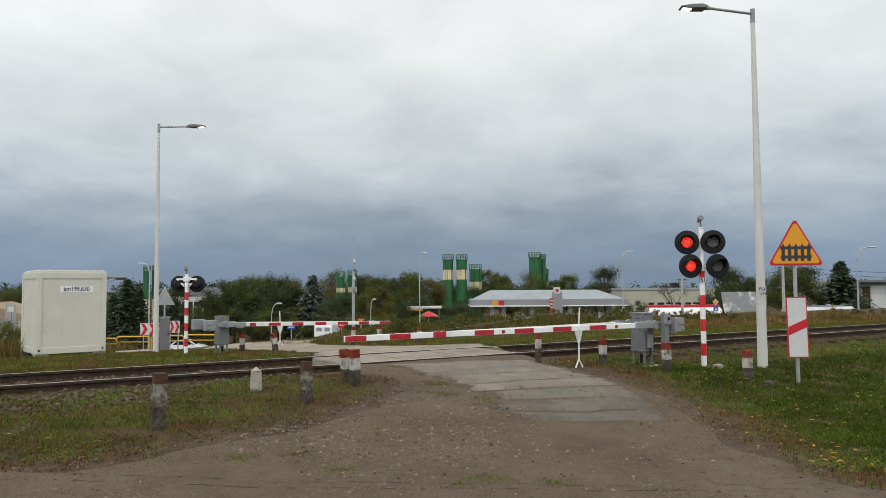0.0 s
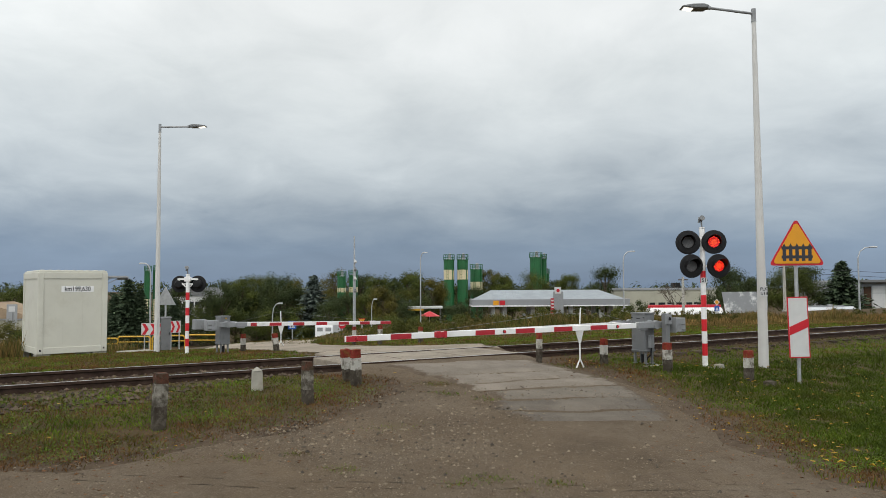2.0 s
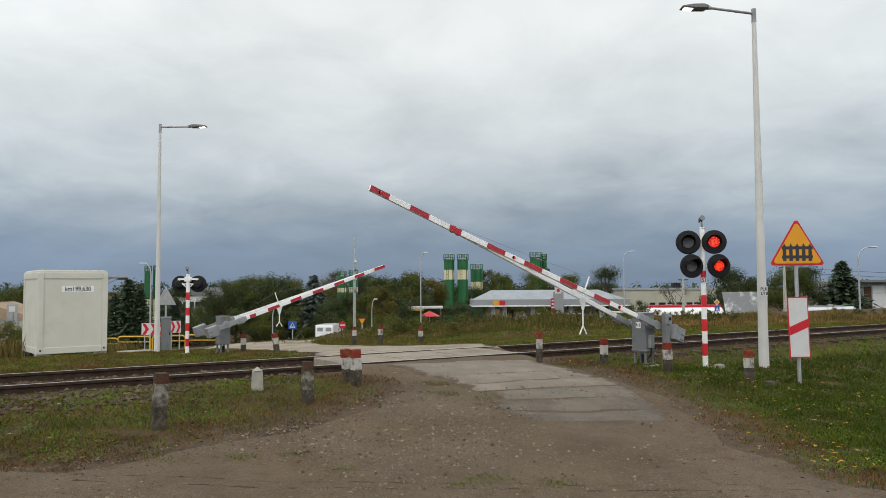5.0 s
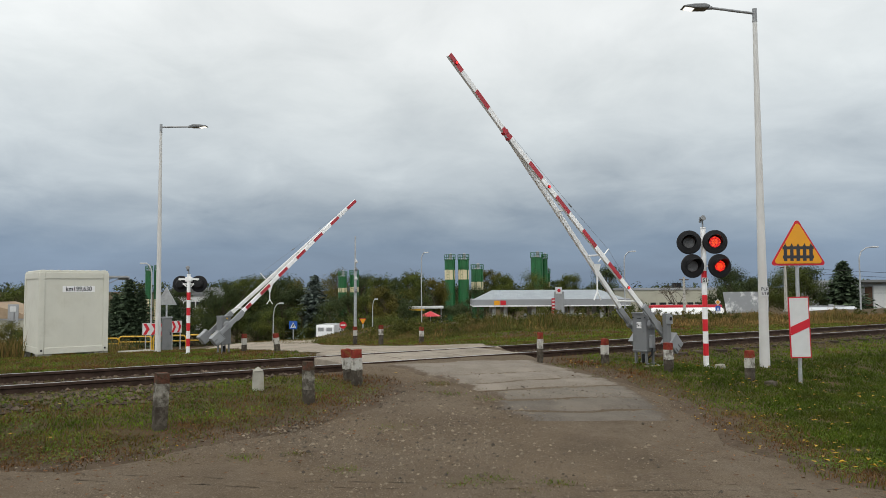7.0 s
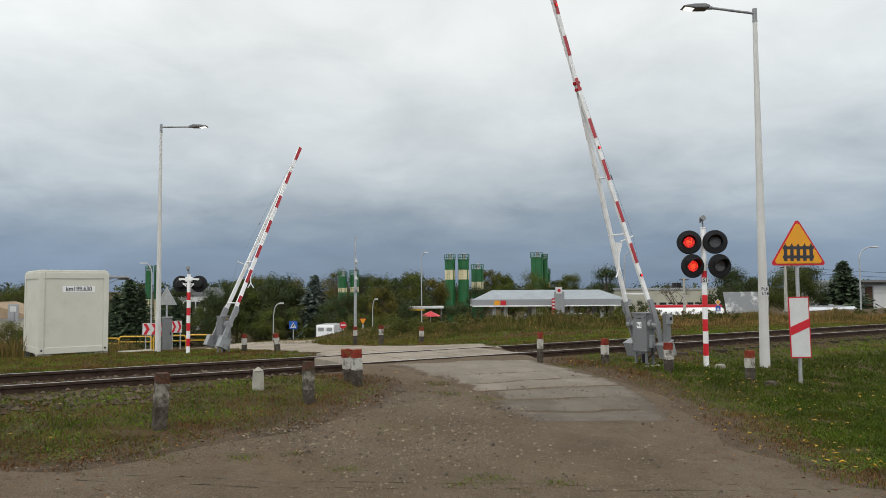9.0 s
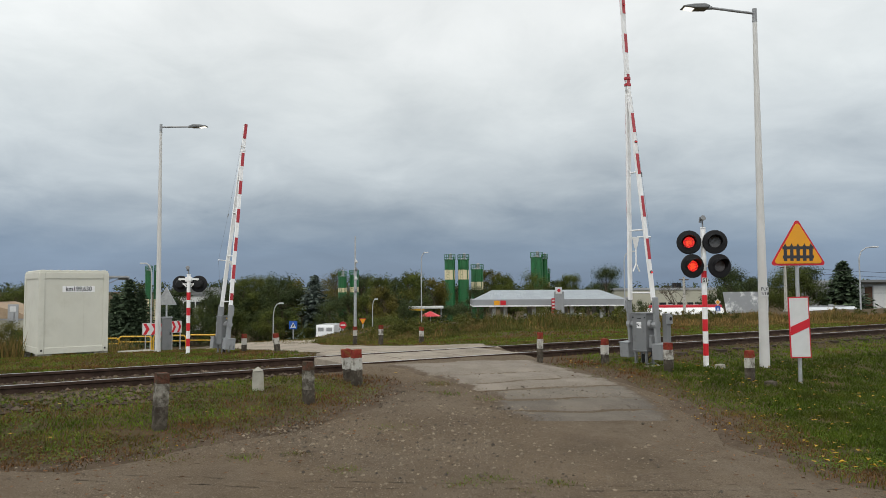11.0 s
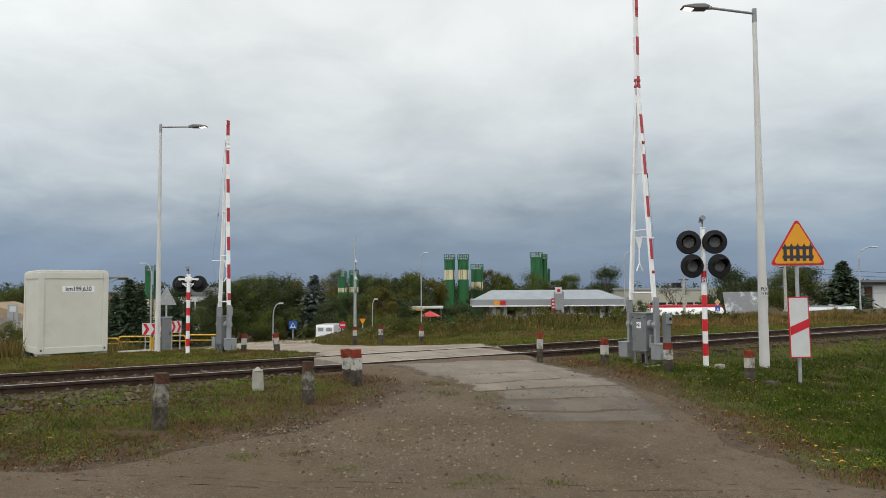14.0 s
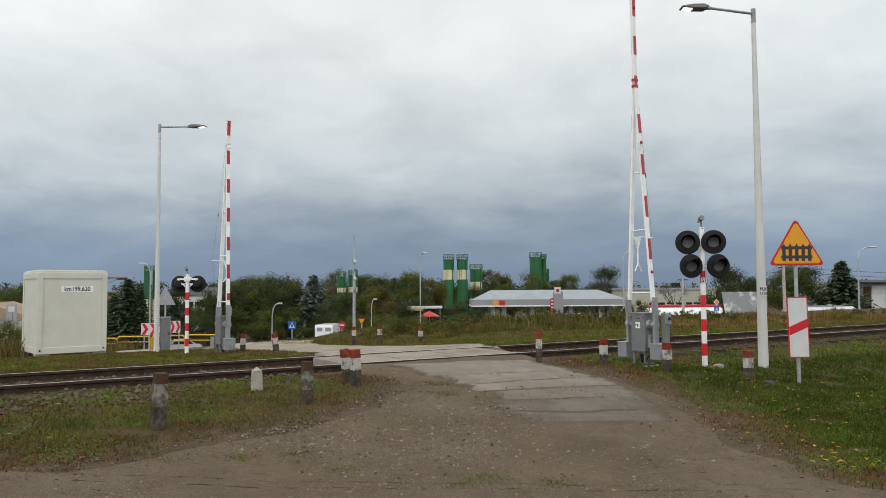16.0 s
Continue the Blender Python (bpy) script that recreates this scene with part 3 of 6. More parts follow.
def build_barrier(x, y, axis_z, base_z, heading, length, joint, bands_front, lamps, leg_at, tall, hb, label):
    """A lifting barrier: cabinet on legs, two counterweight arms and a boom of two converging beams. Local +x is the closed boom."""
    g = thing("level_crossing_barrier", x, y, base_z, heading, label, "barrier", "barriers of the crossing")
    h = axis_z - base_z
    bm = B()
    box(bm, 0.24, 0.30, 0.66, -0.01, 0, h - 0.48, bevel=0.012)
    box(bm, 0.265, 0.335, 0.025, -0.01, 0, h + 0.18, bevel=0.01)
    box(bm, 0.26, 0.32, 0.02, -0.01, 0, h - 0.46, bevel=0.006)
    cab = part("cabinet", bm, "gear", g, "grey painted steel drive cabinet")
    for sx in (-0.10, 0.07):
        for sy in (-0.115, 0.115):
            bm = B()
            box(bm, 0.035, 0.035, h - 0.42, sx, sy, -0.03)
            box(bm, 0.07, 0.07, 0.012, sx, sy, 0.03)
            part("leg", bm, "gear", g)
    bm = B()
    box(bm, 0.10, 0.06, 0.22, 0.0, 0.185, h - 0.40, bevel=0.008)
    part("junction_box", bm, "gearlt", g, "small grey junction box")
    bm = B()
    bent(bm, [(0.0, 0.19, h - 0.40), (0.02, 0.19, h - 0.52), (0.03, 0.12, h - 0.58), (0.0, 0.05, 0.0)], 0.014, 8)
    part("cable", bm, "black", g, "black flexible cable")
    for sy in (-0.075, 0.075):
        bm = B()
        rod(bm, (0.105, sy * 1.7, h + 0.12), (0.122, sy * 1.7, h + 0.12), 0.012, seg=10)
        part("lock", bm, "black", cab)
    bm = B()
    box(bm, 0.006, 0.13, 0.035, -0.01, -0.155, h + 0.13, m=None, bevel=0.001)
    part("warning_label", bm, "railyellow", cab, "small amber warning label")
    bm = B()
    box(bm, 0.5, 0.6, 0.09, -0.02, 0, -0.08, bevel=0.02)
    part("footing", bm, "conc", g, "concrete footing slab")
    bm = B()
    rod(bm, (0, 0, h - 0.52), (0, 0, -0.02), 0.035)
    part("cable_tube", bm, "black", g)
    bm = B()
    rod(bm, (0, -0.30, h), (0, 0.30, h), 0.045)
    rod(bm, (0, -0.325, h), (0, -0.255, h), 0.075)
    rod(bm, (0, 0.255, h), (0, 0.325, h), 0.075)
    part("axle", bm, "gearlt", g, smooth=False)
    for sy in (-1, 1):
        bm = B()
        rod(bm, (0, sy * 0.15, h), (0, sy * 0.20, h), 0.085, 0.07, 20)
        for k in range(6):
            a = 1.0472 * k
            rod(bm, (0.065 * math.cos(a), sy * 0.17, h + 0.065 * math.sin(a)), (0.065 * math.cos(a), sy * 0.212, h + 0.065 * math.sin(a)), 0.009, seg=6)
        part("bearing_hub", bm, "gearlt", g, "round bearing hub with bolts")
    bm = B()
    box(bm, 0.004, 0.09, 0.012, 0.112, 0.0, h + 0.10)
    part("vent_slot", bm, "black", cab)
    bm = B()
    box(bm, 0.006, 0.10, 0.105, 0.1125, 0.0, h - 0.065)
    plate = part("number_plate", bm, "white", cab, "white plate with black letters")
    # the boom: all that turns about the axle
    boom = part("boom", box(B(), 0.02, 0.02, 0.02), "gearlt", g, "red and white striped lifting boom")
    half = 0.285

    def beam_y(s, side):
        return side * half * max(0.0, 1 - s / joint)

    for side in (1, -1):
        ang = math.degrees(math.atan2(-side * half, joint))
        ln = math.hypot(joint - 0.42, half * (1 - 0.42 / joint))
        y0 = beam_y(0.42, side)
        m = pose(0.42, y0, 0, 0, 0, ang)
        bm = B()
        box(bm, ln, 0.045, hb, ln / 2, 0, -hb / 2, m=m, bevel=0.006)
        beam = part("beam", bm, "white", boom, "white aluminium beam")
        for s0, s1 in bands_front:
            if s1 <= joint + 0.05 and s0 > 0.4:
                bm = B()
                m2 = pose(s0, beam_y(s0, side), 0, 0, 0, ang)
                box(bm, s1 - s0, 0.004, hb * 0.9, (s1 - s0) / 2, side * 0.0245, -hb * 0.45, m=m2)
                part("red_band", bm, "maroon", boom, "dark red reflective band")
        # steel root of the beam and the counterweight behind the axle
        bm = B()
        box(bm, 0.85, 0.05, 0.11, 0.05, side * 0.295, -0.055, bevel=0.01)
        box(bm, 0.2, 0.02, 0.15, 0.32, side * 0.295, -0.085, bevel=0.008)
        part("beam_root", bm, "gearlt", boom, "grey steel beam root")
        bm = B()
        box(bm, 0.25, 0.20, 0.24, -0.46, side * 0.36, -0.13, bevel=0.012)
        box(bm, 0.02, 0.22, 0.26, -0.325, side * 0.36, -0.14, bevel=0.006)
        cw = part("counterweight", bm, "gearlt", boom, "grey steel counterweight box")
        for dz in (-0.09, 0.0):
            part("bolt", rod(B(), (-0.56, side * 0.463, dz), (-0.48, side * 0.463, dz), 0.012), "gear", cw)
    # outer single beam with sleeve
    bm = B()
    box(bm, length - joint + 0.25, 0.05, hb, (length + joint - 0.25) / 2, 0, -hb / 2, bevel=0.006)
    part("outer_beam", bm, "white", boom, "white aluminium outer beam")
    for s0, s1 in bands_front:
        if s1 > joint + 0.05:
            bm = B()
            for sy in (0.027, -0.027):
                box(bm, s1 - s0, 0.004, hb * 0.92, (s0 + s1) / 2, sy, -hb * 0.46)
            part("red_band", bm, "maroon", boom, "dark red reflective band")
    bm = B()
    for s in (joint - 0.09, joint + 0.02):
        box(bm, 0.05, 0.075, hb * 1.18, s, 0, -hb * 0.59, bevel=0.006)
    part("clamp", bm, "maroon" if lamps else "white", boom)
    # ties between the beams, the stay wire and its strut
    for s in (0.55, leg_at + 0.12, joint * 0.62):
        bm = B()
        rod(bm, (s, beam_y(s, 1), 0.03), (s, beam_y(s, -1), 0.03), 0.014)
        part("cross_tie", bm, "white", boom)
    bm = B()
    rod(bm, (leg_at, 0, 0.0), (leg_at - 0.01, 0.02, 0.32), 0.011)
    part("stay_strut", bm, "white", boom)
    bm = B()
    bent(bm, [(0.45, 0.2, 0.04), (leg_at - 0.01, 0.02, 0.31), (leg_at + 1.1, 0.02, 0.19), (joint + 0.1, 0, 0.05)], 0.0022, 5)
    rod(bm, (leg_at + 1.06, 0.02, 0.194), (leg_at + 1.14, 0.02, 0.186), 0.012)
    part("stay_wire", bm, "gear", boom)
    lit = []
    for s in lamps:
        yy = beam_y(s, 1) if s < joint else 0.0
        bm = B()
        rod(bm, (s, yy + 0.022, 0), (s, yy + 0.034, 0), 0.028, 0.026, 14)
        lens_ring = part("lamp_holder", bm, "black", boom)
        # dark face added behind the lit one; turning the lens stands for blinking
        bm = B()
        rod(bm, (0, 0.001, 0), (0, 0.008, 0), 0.023, 0.019, 14)
        for f in bm.faces:
            f.material_index = 0
        rod(bm, (0, -0.008, 0), (0, -0.001, 0), 0.019, 0.023, 14)
        for f in bm.faces:
            if f.calc_center_median().y < 0:
                f.material_index = 1
        lens = part("lamp_lens", bm, ["led", "maroon"], lens_ring, "small red warning lens with an added dark face turned forward when off")
        lens.matrix_basis = pose(s, yy + 0.042, 0)
        lit.append((lens, s, yy + 0.042))
    # hanging support leg
    bm = B()
    prism(bm, [(-0.085, 0.0), (0.085, 0.0), (0.018, -0.2), (-0.018, -0.2)], 0.02)
    rod(bm, (0, 0, -0.18), (0, 0, -0.48 * tall), 0.013)
    rod(bm, (0, 0, -0.46 * tall), (-0.08, 0, -0.60 * tall), 0.012)
    rod(bm, (0, 0, -0.46 * tall), (0.08, 0, -0.60 * tall), 0.012)
    leg = part("support_leg", bm, "white", boom, "white hinged support leg")
    leg.matrix_basis = pose(leg_at, 0, -0.05)
    return g, boom, leg, h, lit, plate


RB = [(0.35, 0.73), (1.13, 1.49), (1.87, 2.24), (2.62, 2.98), (3.36, 3.70), (4.07, 4.40), (4.78, 5.11), (5.47, 5.78)]
LB = [(0.58, 0.75), (1.10, 1.44), (1.78, 2.11), (2.48, 2.82), (3.19, 3.53), (3.90, 4.24), (4.61, 4.98)]
bar_r = build_barrier(3.493, 12.9, 0.966, 0.26, 180 + 34.5, 5.78, 4.30, RB, (0.91, 3.19, 5.62), 1.53, 1.0, 0.080, "grey level crossing barrier with striped boom beside the road")
bar_l = build_barrier(-5.297, 17.8, 0.782, 0.06, 40.0, 4.98, 4.40, LB, (), 1.54, 0.85, 0.089, "grey level crossing barrier with striped boom across the track")
text_mesh("letters", "N1", 0.075, "ink", bar_r[5], pose(0.1165, 0.0, 0.706 - 0.012, 90, 0, 90), 0.001)

bm = B()
box(bm, 0.10, 0.10, 0.92, bevel=0.01)
post_m = part("post", bm, "gear", None)
cpost = thing("control_post", 3.83, 12.66, 0.24, 34, "grey steel control post beside the barrier cabinet", "control post")
post_m.parent = cpost
bm = B()
box(bm, 0.11, 0.05, 0.16, 0.0, -0.06, 0.74, bevel=0.008)
part("key_box", bm, "gearlt", cpost)
bm = B()
rod(bm, (0, -0.086, 0.83), (0, -0.094, 0.83), 0.03)
part("dial", bm, "black", cpost)


# ---------------------------------------------------------------- road signals
def build_signal(x, y, z, height, heads, rz, label, tag, stripes):
    """Striped pole with round black lamp heads; heads: (dx, height, facing degrees)."""
    s = thing("crossing_signal", x, y, z, rz, label, "traffic signal", "signals of the crossing")
    r, n = 0.048, stripes
    step = (height * 0.78) / n
    for i in range(n):
        bm = B()
        rod(bm, (0, 0, i * step), (0, 0, (i + 1) * step), r, seg=20, caps=True)
        part("pole_band", bm, "white" if i % 2 == 0 else "red", s, "white pole section" if i % 2 == 0 else "red pole section", True)
    bm = B()
    rod(bm, (0, 0, n * step), (0, 0, height), r * 0.98, seg=20)
    rod(bm, (0, 0, height), (0, 0, height + 0.02), r * 1.1, seg=20)
    part("pole_top", bm, "white", s, "white pole section")
    bm = B()
    rod(bm, (0, 0, height), (-0.01, 0, height + 0.15), 0.016, seg=10)
    rod(bm, (-0.03, 0.03, height + 0.16), (-0.01, -0.07, height + 0.19), 0.032, 0.05, 14)
    rod(bm, (-0.05, 0.02, height + 0.11), (-0.03, 0.02, height + 0.21), 0.02, seg=8)
    part("bell", bm, "gear", s, "small grey warning bell")
    bm = B()
    box(bm, 0.3, 0.3, 0.02, 0, 0, -0.01, bevel=0.005)
    part("base_plate", bm, "galv", s)
    lens_list = []
    for dx, hz, face in heads:
        base = pose(dx, 0, hz, 0, 0, face) @ pose(0, -0.12, 0)
        bm = B()
        box(bm, abs(dx) + 0.02, 0.03, 0.03, dx / 2, 0.0, hz - 0.015)
        part("bracket", bm, "white", s)
        bm = B()
        # background disc with turned rim, drum behind
        R, r_in = 0.217, 0.105
        prof = [(r_in, 0.0), (r_in + 0.012, -0.012), (0.15, -0.008), (R - 0.012, -0.004), (R, 0.004), (R, 0.02), (R - 0.01, 0.026), (0.125, 0.032), (0.115, 0.10), (0.085, 0.135), (0.0, 0.14)]
        seg = 40
        rows = []
        for pr, py in prof:
            rows.append([bm.verts.new((pr * math.cos(6.2832 * k / seg), py, pr * math.sin(6.2832 * k / seg))) for k in range(seg)] if pr else [bm.verts.new((0, py, 0))] * seg)
        for r0, r1 in zip(rows, rows[1:]):
            for k in range(seg):
                k2 = (k + 1) % seg
                vs = [r0[k], r0[k2], r1[k2], r1[k]]
                uniq = list(dict.fromkeys(vs))
                if len(uniq) > 2:
                    bm.faces.new(uniq)
        # hood over the lens
        hood_o, hood_i = [], []
        hs = 26
        for k in range(hs + 1):
            a = math.radians(-15 + 210 * k / hs)
            reach = 0.05 + 0.16 * max(0.0, math.sin(a)) ** 0.8
            for rr, lst in ((0.128, hood_o), (0.122, hood_i)):
                lst.append((bm.verts.new((rr * math.cos(a), -0.008, rr * math.sin(a))), bm.verts.new((rr * math.cos(a), -reach, rr * math.sin(a)))))
        for k in range(hs):
            for lst in (hood_o, hood_i):
                bm.faces.new((lst[k][0], lst[k + 1][0], lst[k + 1][1], lst[k][1]))
            bm.faces.new((hood_o[k][1], hood_o[k + 1][1], hood_i[k + 1][1], hood_i[k][1]))
        bmesh.ops.recalc_face_normals(bm, faces=list(bm.faces))
        head = part("lamp_head", bm, "black", s, "round black lamp head with hood", False)
        head.matrix_basis = base
        # added disc, turned in place of switching: red LED side, dark smoked glass side
        bm = B()
        rod(bm, (0, 0.002, 0), (0, -0.012, 0), 0.103, 0.099, 32)
        rod(bm, (0, 0.016, 0), (0, 0.002, 0), 0.099, 0.103, 32)
        for f in bm.faces:
            f.material_index = 0
        rnd = random.Random(3)
        for i in range(-7, 8):
            for j in range(-7, 8):
                px, pz = i * 0.0135, j * 0.0135
                if px * px + pz * pz < 0.096 ** 2:
                    r0 = bmesh.ops.create_cone(bm, cap_ends=True, segments=6, radius1=0.0052, radius2=0.0042, depth=0.006, matrix=Matrix.Translation((px, 0.018, pz)) @ Matrix.Rotation(radians(-90), 4, "X"))
                    hot = px * px + pz * pz < 0.05 ** 2 or rnd.random() < 0.3
                    for f in {f for v in r0["verts"] for f in v.link_faces}:
                        f.material_index = 2 if hot else 1
        for f in bm.faces:
            if f.calc_center_median().y > 0.013 and f.material_index == 0:
                f.material_index = 3
        lens = part("lamp_drum", bm, ["smoke", "led", "ledhot", "ledback"], head, "added two-faced disc, lit red or dark glass, turned to show flashing")
        lens.matrix_basis = pose(0, 0.012, 0)
        lens_list.append((lens, dx))
    if heads[0][2] == 180:
        bm = B()
        box(bm, 0.52, 0.05, 0.045, 0, 0, height - 0.13, bevel=0.008)
        box(bm, 0.16, 0.11, 0.12, 0, 0, height - 0.17, bevel=0.015)
        for sx in (-1, 1):
            rod(bm, (sx * 0.06, 0, height - 0.30), (sx * 0.24, 0, height - 0.12), 0.014, seg=8)
            rod(bm, (sx * 0.23, 0, height - 0.12), (sx * 0.23, 0.08, height - 0.24), 0.018, seg=8)
        part("cross_bracket", bm, "white", s, "white bracket carrying the lamp heads")
    if tag:
        bm = B()
        box(bm, 0.105, 0.012, 0.1, 0, -0.052, tag[1], bevel=0.003)
        pl = part("tag_plate", bm, "signwhite", s, "white plate with black letters")
        text_mesh("letters", tag[0], 0.095, "ink", pl, pose(0, -0.0595, tag[1] + 0.05, 90, 0, 0), 0.001)
    return s, lens_list


sig_r = build_signal(4.755, 13.4, 0.15, 2.53, [(-0.27, 2.27, -14), (0.20, 2.275, -14), (-0.255, 1.84, 6), (0.235, 1.84, 6)], 0,
                     "striped signal pole with four round black lamp heads beside the road", ("S1", 1.53), 9)
sig_l = build_signal(-6.545, 18.9, -0.02, 2.02, [(-0.235, 1.79, 180), (0.225, 1.79, 180)], 0,
                     "striped signal pole with two lamp heads turned away, across the track", None, 8)


# ---------------------------------------------------------------- lamp posts
def build_lamp_post(x, y, z, h, arm_dir, arm_len, r0, r1, rise, label, lean=0.0):
    s = thing("street_lamp", x, y, z, arm_dir, label, "street lamp", "lamp posts of the crossing")
    s.matrix_basis = pose(x, y, z, 0, lean, 0) @ pose(0, 0, 0, 0, 0, arm_dir)
    bm = B()
    rod(bm, (0, 0, -0.05), (0, 0, h), r0, r1, 24)
    part("post", bm, "lamppole", s, "", True)
    bm = B()
    box(bm, 0.09, 0.012, 0.42, -r0 * 0.0, -r0 * 1.0, 0.5, bevel=0.004)
    part("hatch", bm, "lamppole", s)
    bm = B()
    rod(bm, (0, 0, h - 0.17), (0, 0, h + 0.05), r1 * 1.12, seg=20)
    rod(bm, (0, 0, h - 0.20), (0, 0, h - 0.18), r1 * 1.2, seg=20)
    part("cap_sleeve", bm, "gearlt", s)
    e = Vector((arm_len - 0.42, 0, h - 0.02 + rise * (arm_len - 0.42) / arm_len))
    bm = B()
    rod(bm, (0, 0, h - 0.04), e, 0.024, seg=12)
    rod(bm, e - Vector((0.02, 0, 0)), e + Vector((0.07, 0, 0.0)), 0.034, seg=12)
    part("arm", bm, "gearlt", s)
    bm = B()
    prism(bm, [(0.0, 0.015), (0.10, 0.055), (0.30, 0.05), (0.50, 0.02), (0.52, 0.0), (0.3, -0.03), (0.05, -0.03)], 0.22, Matrix.Translation(e + Vector((0.03, 0, 0))))
    bmesh.ops.bevel(bm, geom=list(bm.edges), offset=0.012, segments=1, affect="EDGES")
    head = part("lamp_head", bm, "gear", s, "flat grey LED lamp head")
    bm = B()
    box(bm, 0.17, 0.15, 0.012, 0, 0, 0, bevel=0.003)
    pan = part("light_panel", bm, "lampglow", head, "small glowing LED panel")
    pan.matrix_basis = Matrix.Translation(e + Vector((0.42, 0, -0.028))) @ pose(0, 0, 0, 0, -9, 0)
    return s


lamp_r = build_lamp_post(5.86, 13.5, 0.11, 6.65, 180, 1.24, 0.092, 0.038, 0.14, "tall pale grey tapered street lamp beside the signal")
lamp_l = build_lamp_post(-8.25, 21.3, -0.14, 6.57, 0, 1.24, 0.082, 0.035, -0.02, "tall pale grey tapered street lamp beside the container")
bm = B()
box(bm, 0.135, 0.004, 0.19, 0, -0.088, 1.32, bevel=0.001)
st = part("sticker", bm, "signwhite", lamp_r, "white sticker with black letters")
st.matrix_basis = pose(0, 0, 0, 0, 0, 180)
text_mesh("letters", "PLK", 0.08, "ink", st, pose(0.0, -0.0912, 1.455, 90, 0, 0), 0.001)
text_mesh("letters", "1/18", 0.08, "ink", st, pose(0.0, -0.0912, 1.375, 90, 0, 0), 0.001)


# ---------------------------------------------------------------- container
def build_container():
    W, D, H = 2.07, 2.22, 2.575
    c = thing("equipment_container", -12.65, 23.0, -0.37, 40.0, "cream steel equipment container standing on concrete blocks", "container")
    for nm, args in (("front_panel", (W - 0.3, 0.03, H - 0.34, W / 2, 0.045, 0.17)), ("side_panel", (0.03, D - 0.3, H - 0.34, 0.045, D / 2, 0.17)),
                     ("side_panel", (0.03, D - 0.3, H - 0.34, W - 0.045, D / 2, 0.17)), ("back_panel", (W - 0.3, 0.03, H - 0.34, W / 2, D - 0.045, 0.17))):
        bm = B()
        box(bm, *args, bevel=0.006)
        part(nm, bm, "cream", c)
    for x in (0.085, W - 0.085):
        for y in (0.085, D - 0.085):
            bm = B()
            box(bm, 0.17, 0.17, H, x, y, 0, bevel=0.02)
            part("corner_post", bm, "cream", c)
    for z in (0.0, H - 0.2):
        for args in ((W - 0.34, 0.13, 0.2, W / 2, 0.07, z), (W - 0.34, 0.13, 0.2, W / 2, D - 0.07, z), (0.13, D - 0.34, 0.2, 0.07, D / 2, z), (0.13, D - 0.34, 0.2, W - 0.07, D / 2, z)):
            bm = B()
            box(bm, *args, bevel=0.012)
            part("bottom_rail" if z == 0 else "top_rail", bm, "cream", c)
    bm = B()
    box(bm, W - 0.06, D - 0.06, 0.06, W / 2, D / 2, H - 0.005, bevel=0.01)
    for i in range(9):
        box(bm, 0.1, D - 0.08, 0.05, 0.14 + i * (W - 0.28) / 8, D / 2, H + 0.03, bevel=0.012)
    part("roof", bm, "cream", c, "ribbed sheet roof")
    for x in (0.1, W - 0.1):
        part("corner_casting_hole", box(B(), 0.05, 0.02, 0.06, x, -0.005, 0.09, bevel=0.008), "black", c)
    bm = B()
    box(bm, 0.75, 1.2, 0.05, W + 0.39, D * 0.45, H - 0.16, bevel=0.01)
    box(bm, 0.03, 1.2, 0.11, W + 0.76, D * 0.45, H - 0.22, bevel=0.008)
    for k in range(5):
        box(bm, 0.72, 0.04, 0.03, W + 0.38, D * 0.45 - 0.5 + k * 0.25, H - 0.115, bevel=0.006)
    for y in (D * 0.45 - 0.5, D * 0.45 + 0.5):
        rod(bm, (W, y, H - 0.42), (W + 0.5, y, H - 0.16), 0.012)
    part("door_canopy", bm, "gearlt", c, "flat grey canopy over the door")
    plate = part("lettering_plate", box(B(), 0.96, 0.006, 0.19, W * 0.56, 0.028, H - 0.63, bevel=0.002), "white", c, "white strip behind the lettering")
    text_mesh("kilometre_lettering", "km199,630", 0.21, "ink", plate, pose(W * 0.56, 0.0225, H - 0.535, 90, 0, 0) @ Matrix.Diagonal((0.83, 1, 1, 1)), 0.001)
    for i in range(1, 3):
        part("panel_seam", box(B(), 0.012, 0.004, H - 0.44, 0.17 + i * (W - 0.34) / 3, 0.0285, 0.22), "cream", c)
    for x, y in ((0.2, 0.2), (W - 0.2, 0.2), (0.2, D - 0.2), (W - 0.2, D - 0.2)):
        bm = B()
        box(bm, 0.42, 0.32, 0.24, 0, 0, -0.24, bevel=0.015)
        ob = part("support_block", bm, "conc", c, "rough concrete support block")
        ob.matrix_basis = pose(x, y, 0.0)
    return c


build_container()
bm = B()
box(bm, 1.0, 0.7, 0.08, 0, 0, -0.04, bevel=0.01)
ob = part("doorstep_slab", bm, "conc", None)
ob.matrix_basis = pose(-10.1, 24.3, ground_z(-10.1, 24.3) + 0.05, 0, 0, 40)
tagged(ob, "flat concrete slab in the grass beside the container", "slab")


# ---------------------------------------------------------------- near road signs
def tri_pts(side, r):
    h = side * math.sqrt(3) / 2
    cor = [(-side / 2, 0), (side / 2, 0), (0, h)]
    pts = []
    cx, cz = 0, h / 3
    for k, (x, z) in enumerate(cor):
        d = Vector((cx - x, cz - z)).normalized()
        c = Vector((x, z)) + d * (r * 2)
        a0 = {0: 150, 1: 270, 2: 30}[k]
        for j in range(6):
            a = radians(a0 + 120 * j / 5)
            pts.append((c.x + r * math.cos(a), c.y + r * math.sin(a)))
    return pts


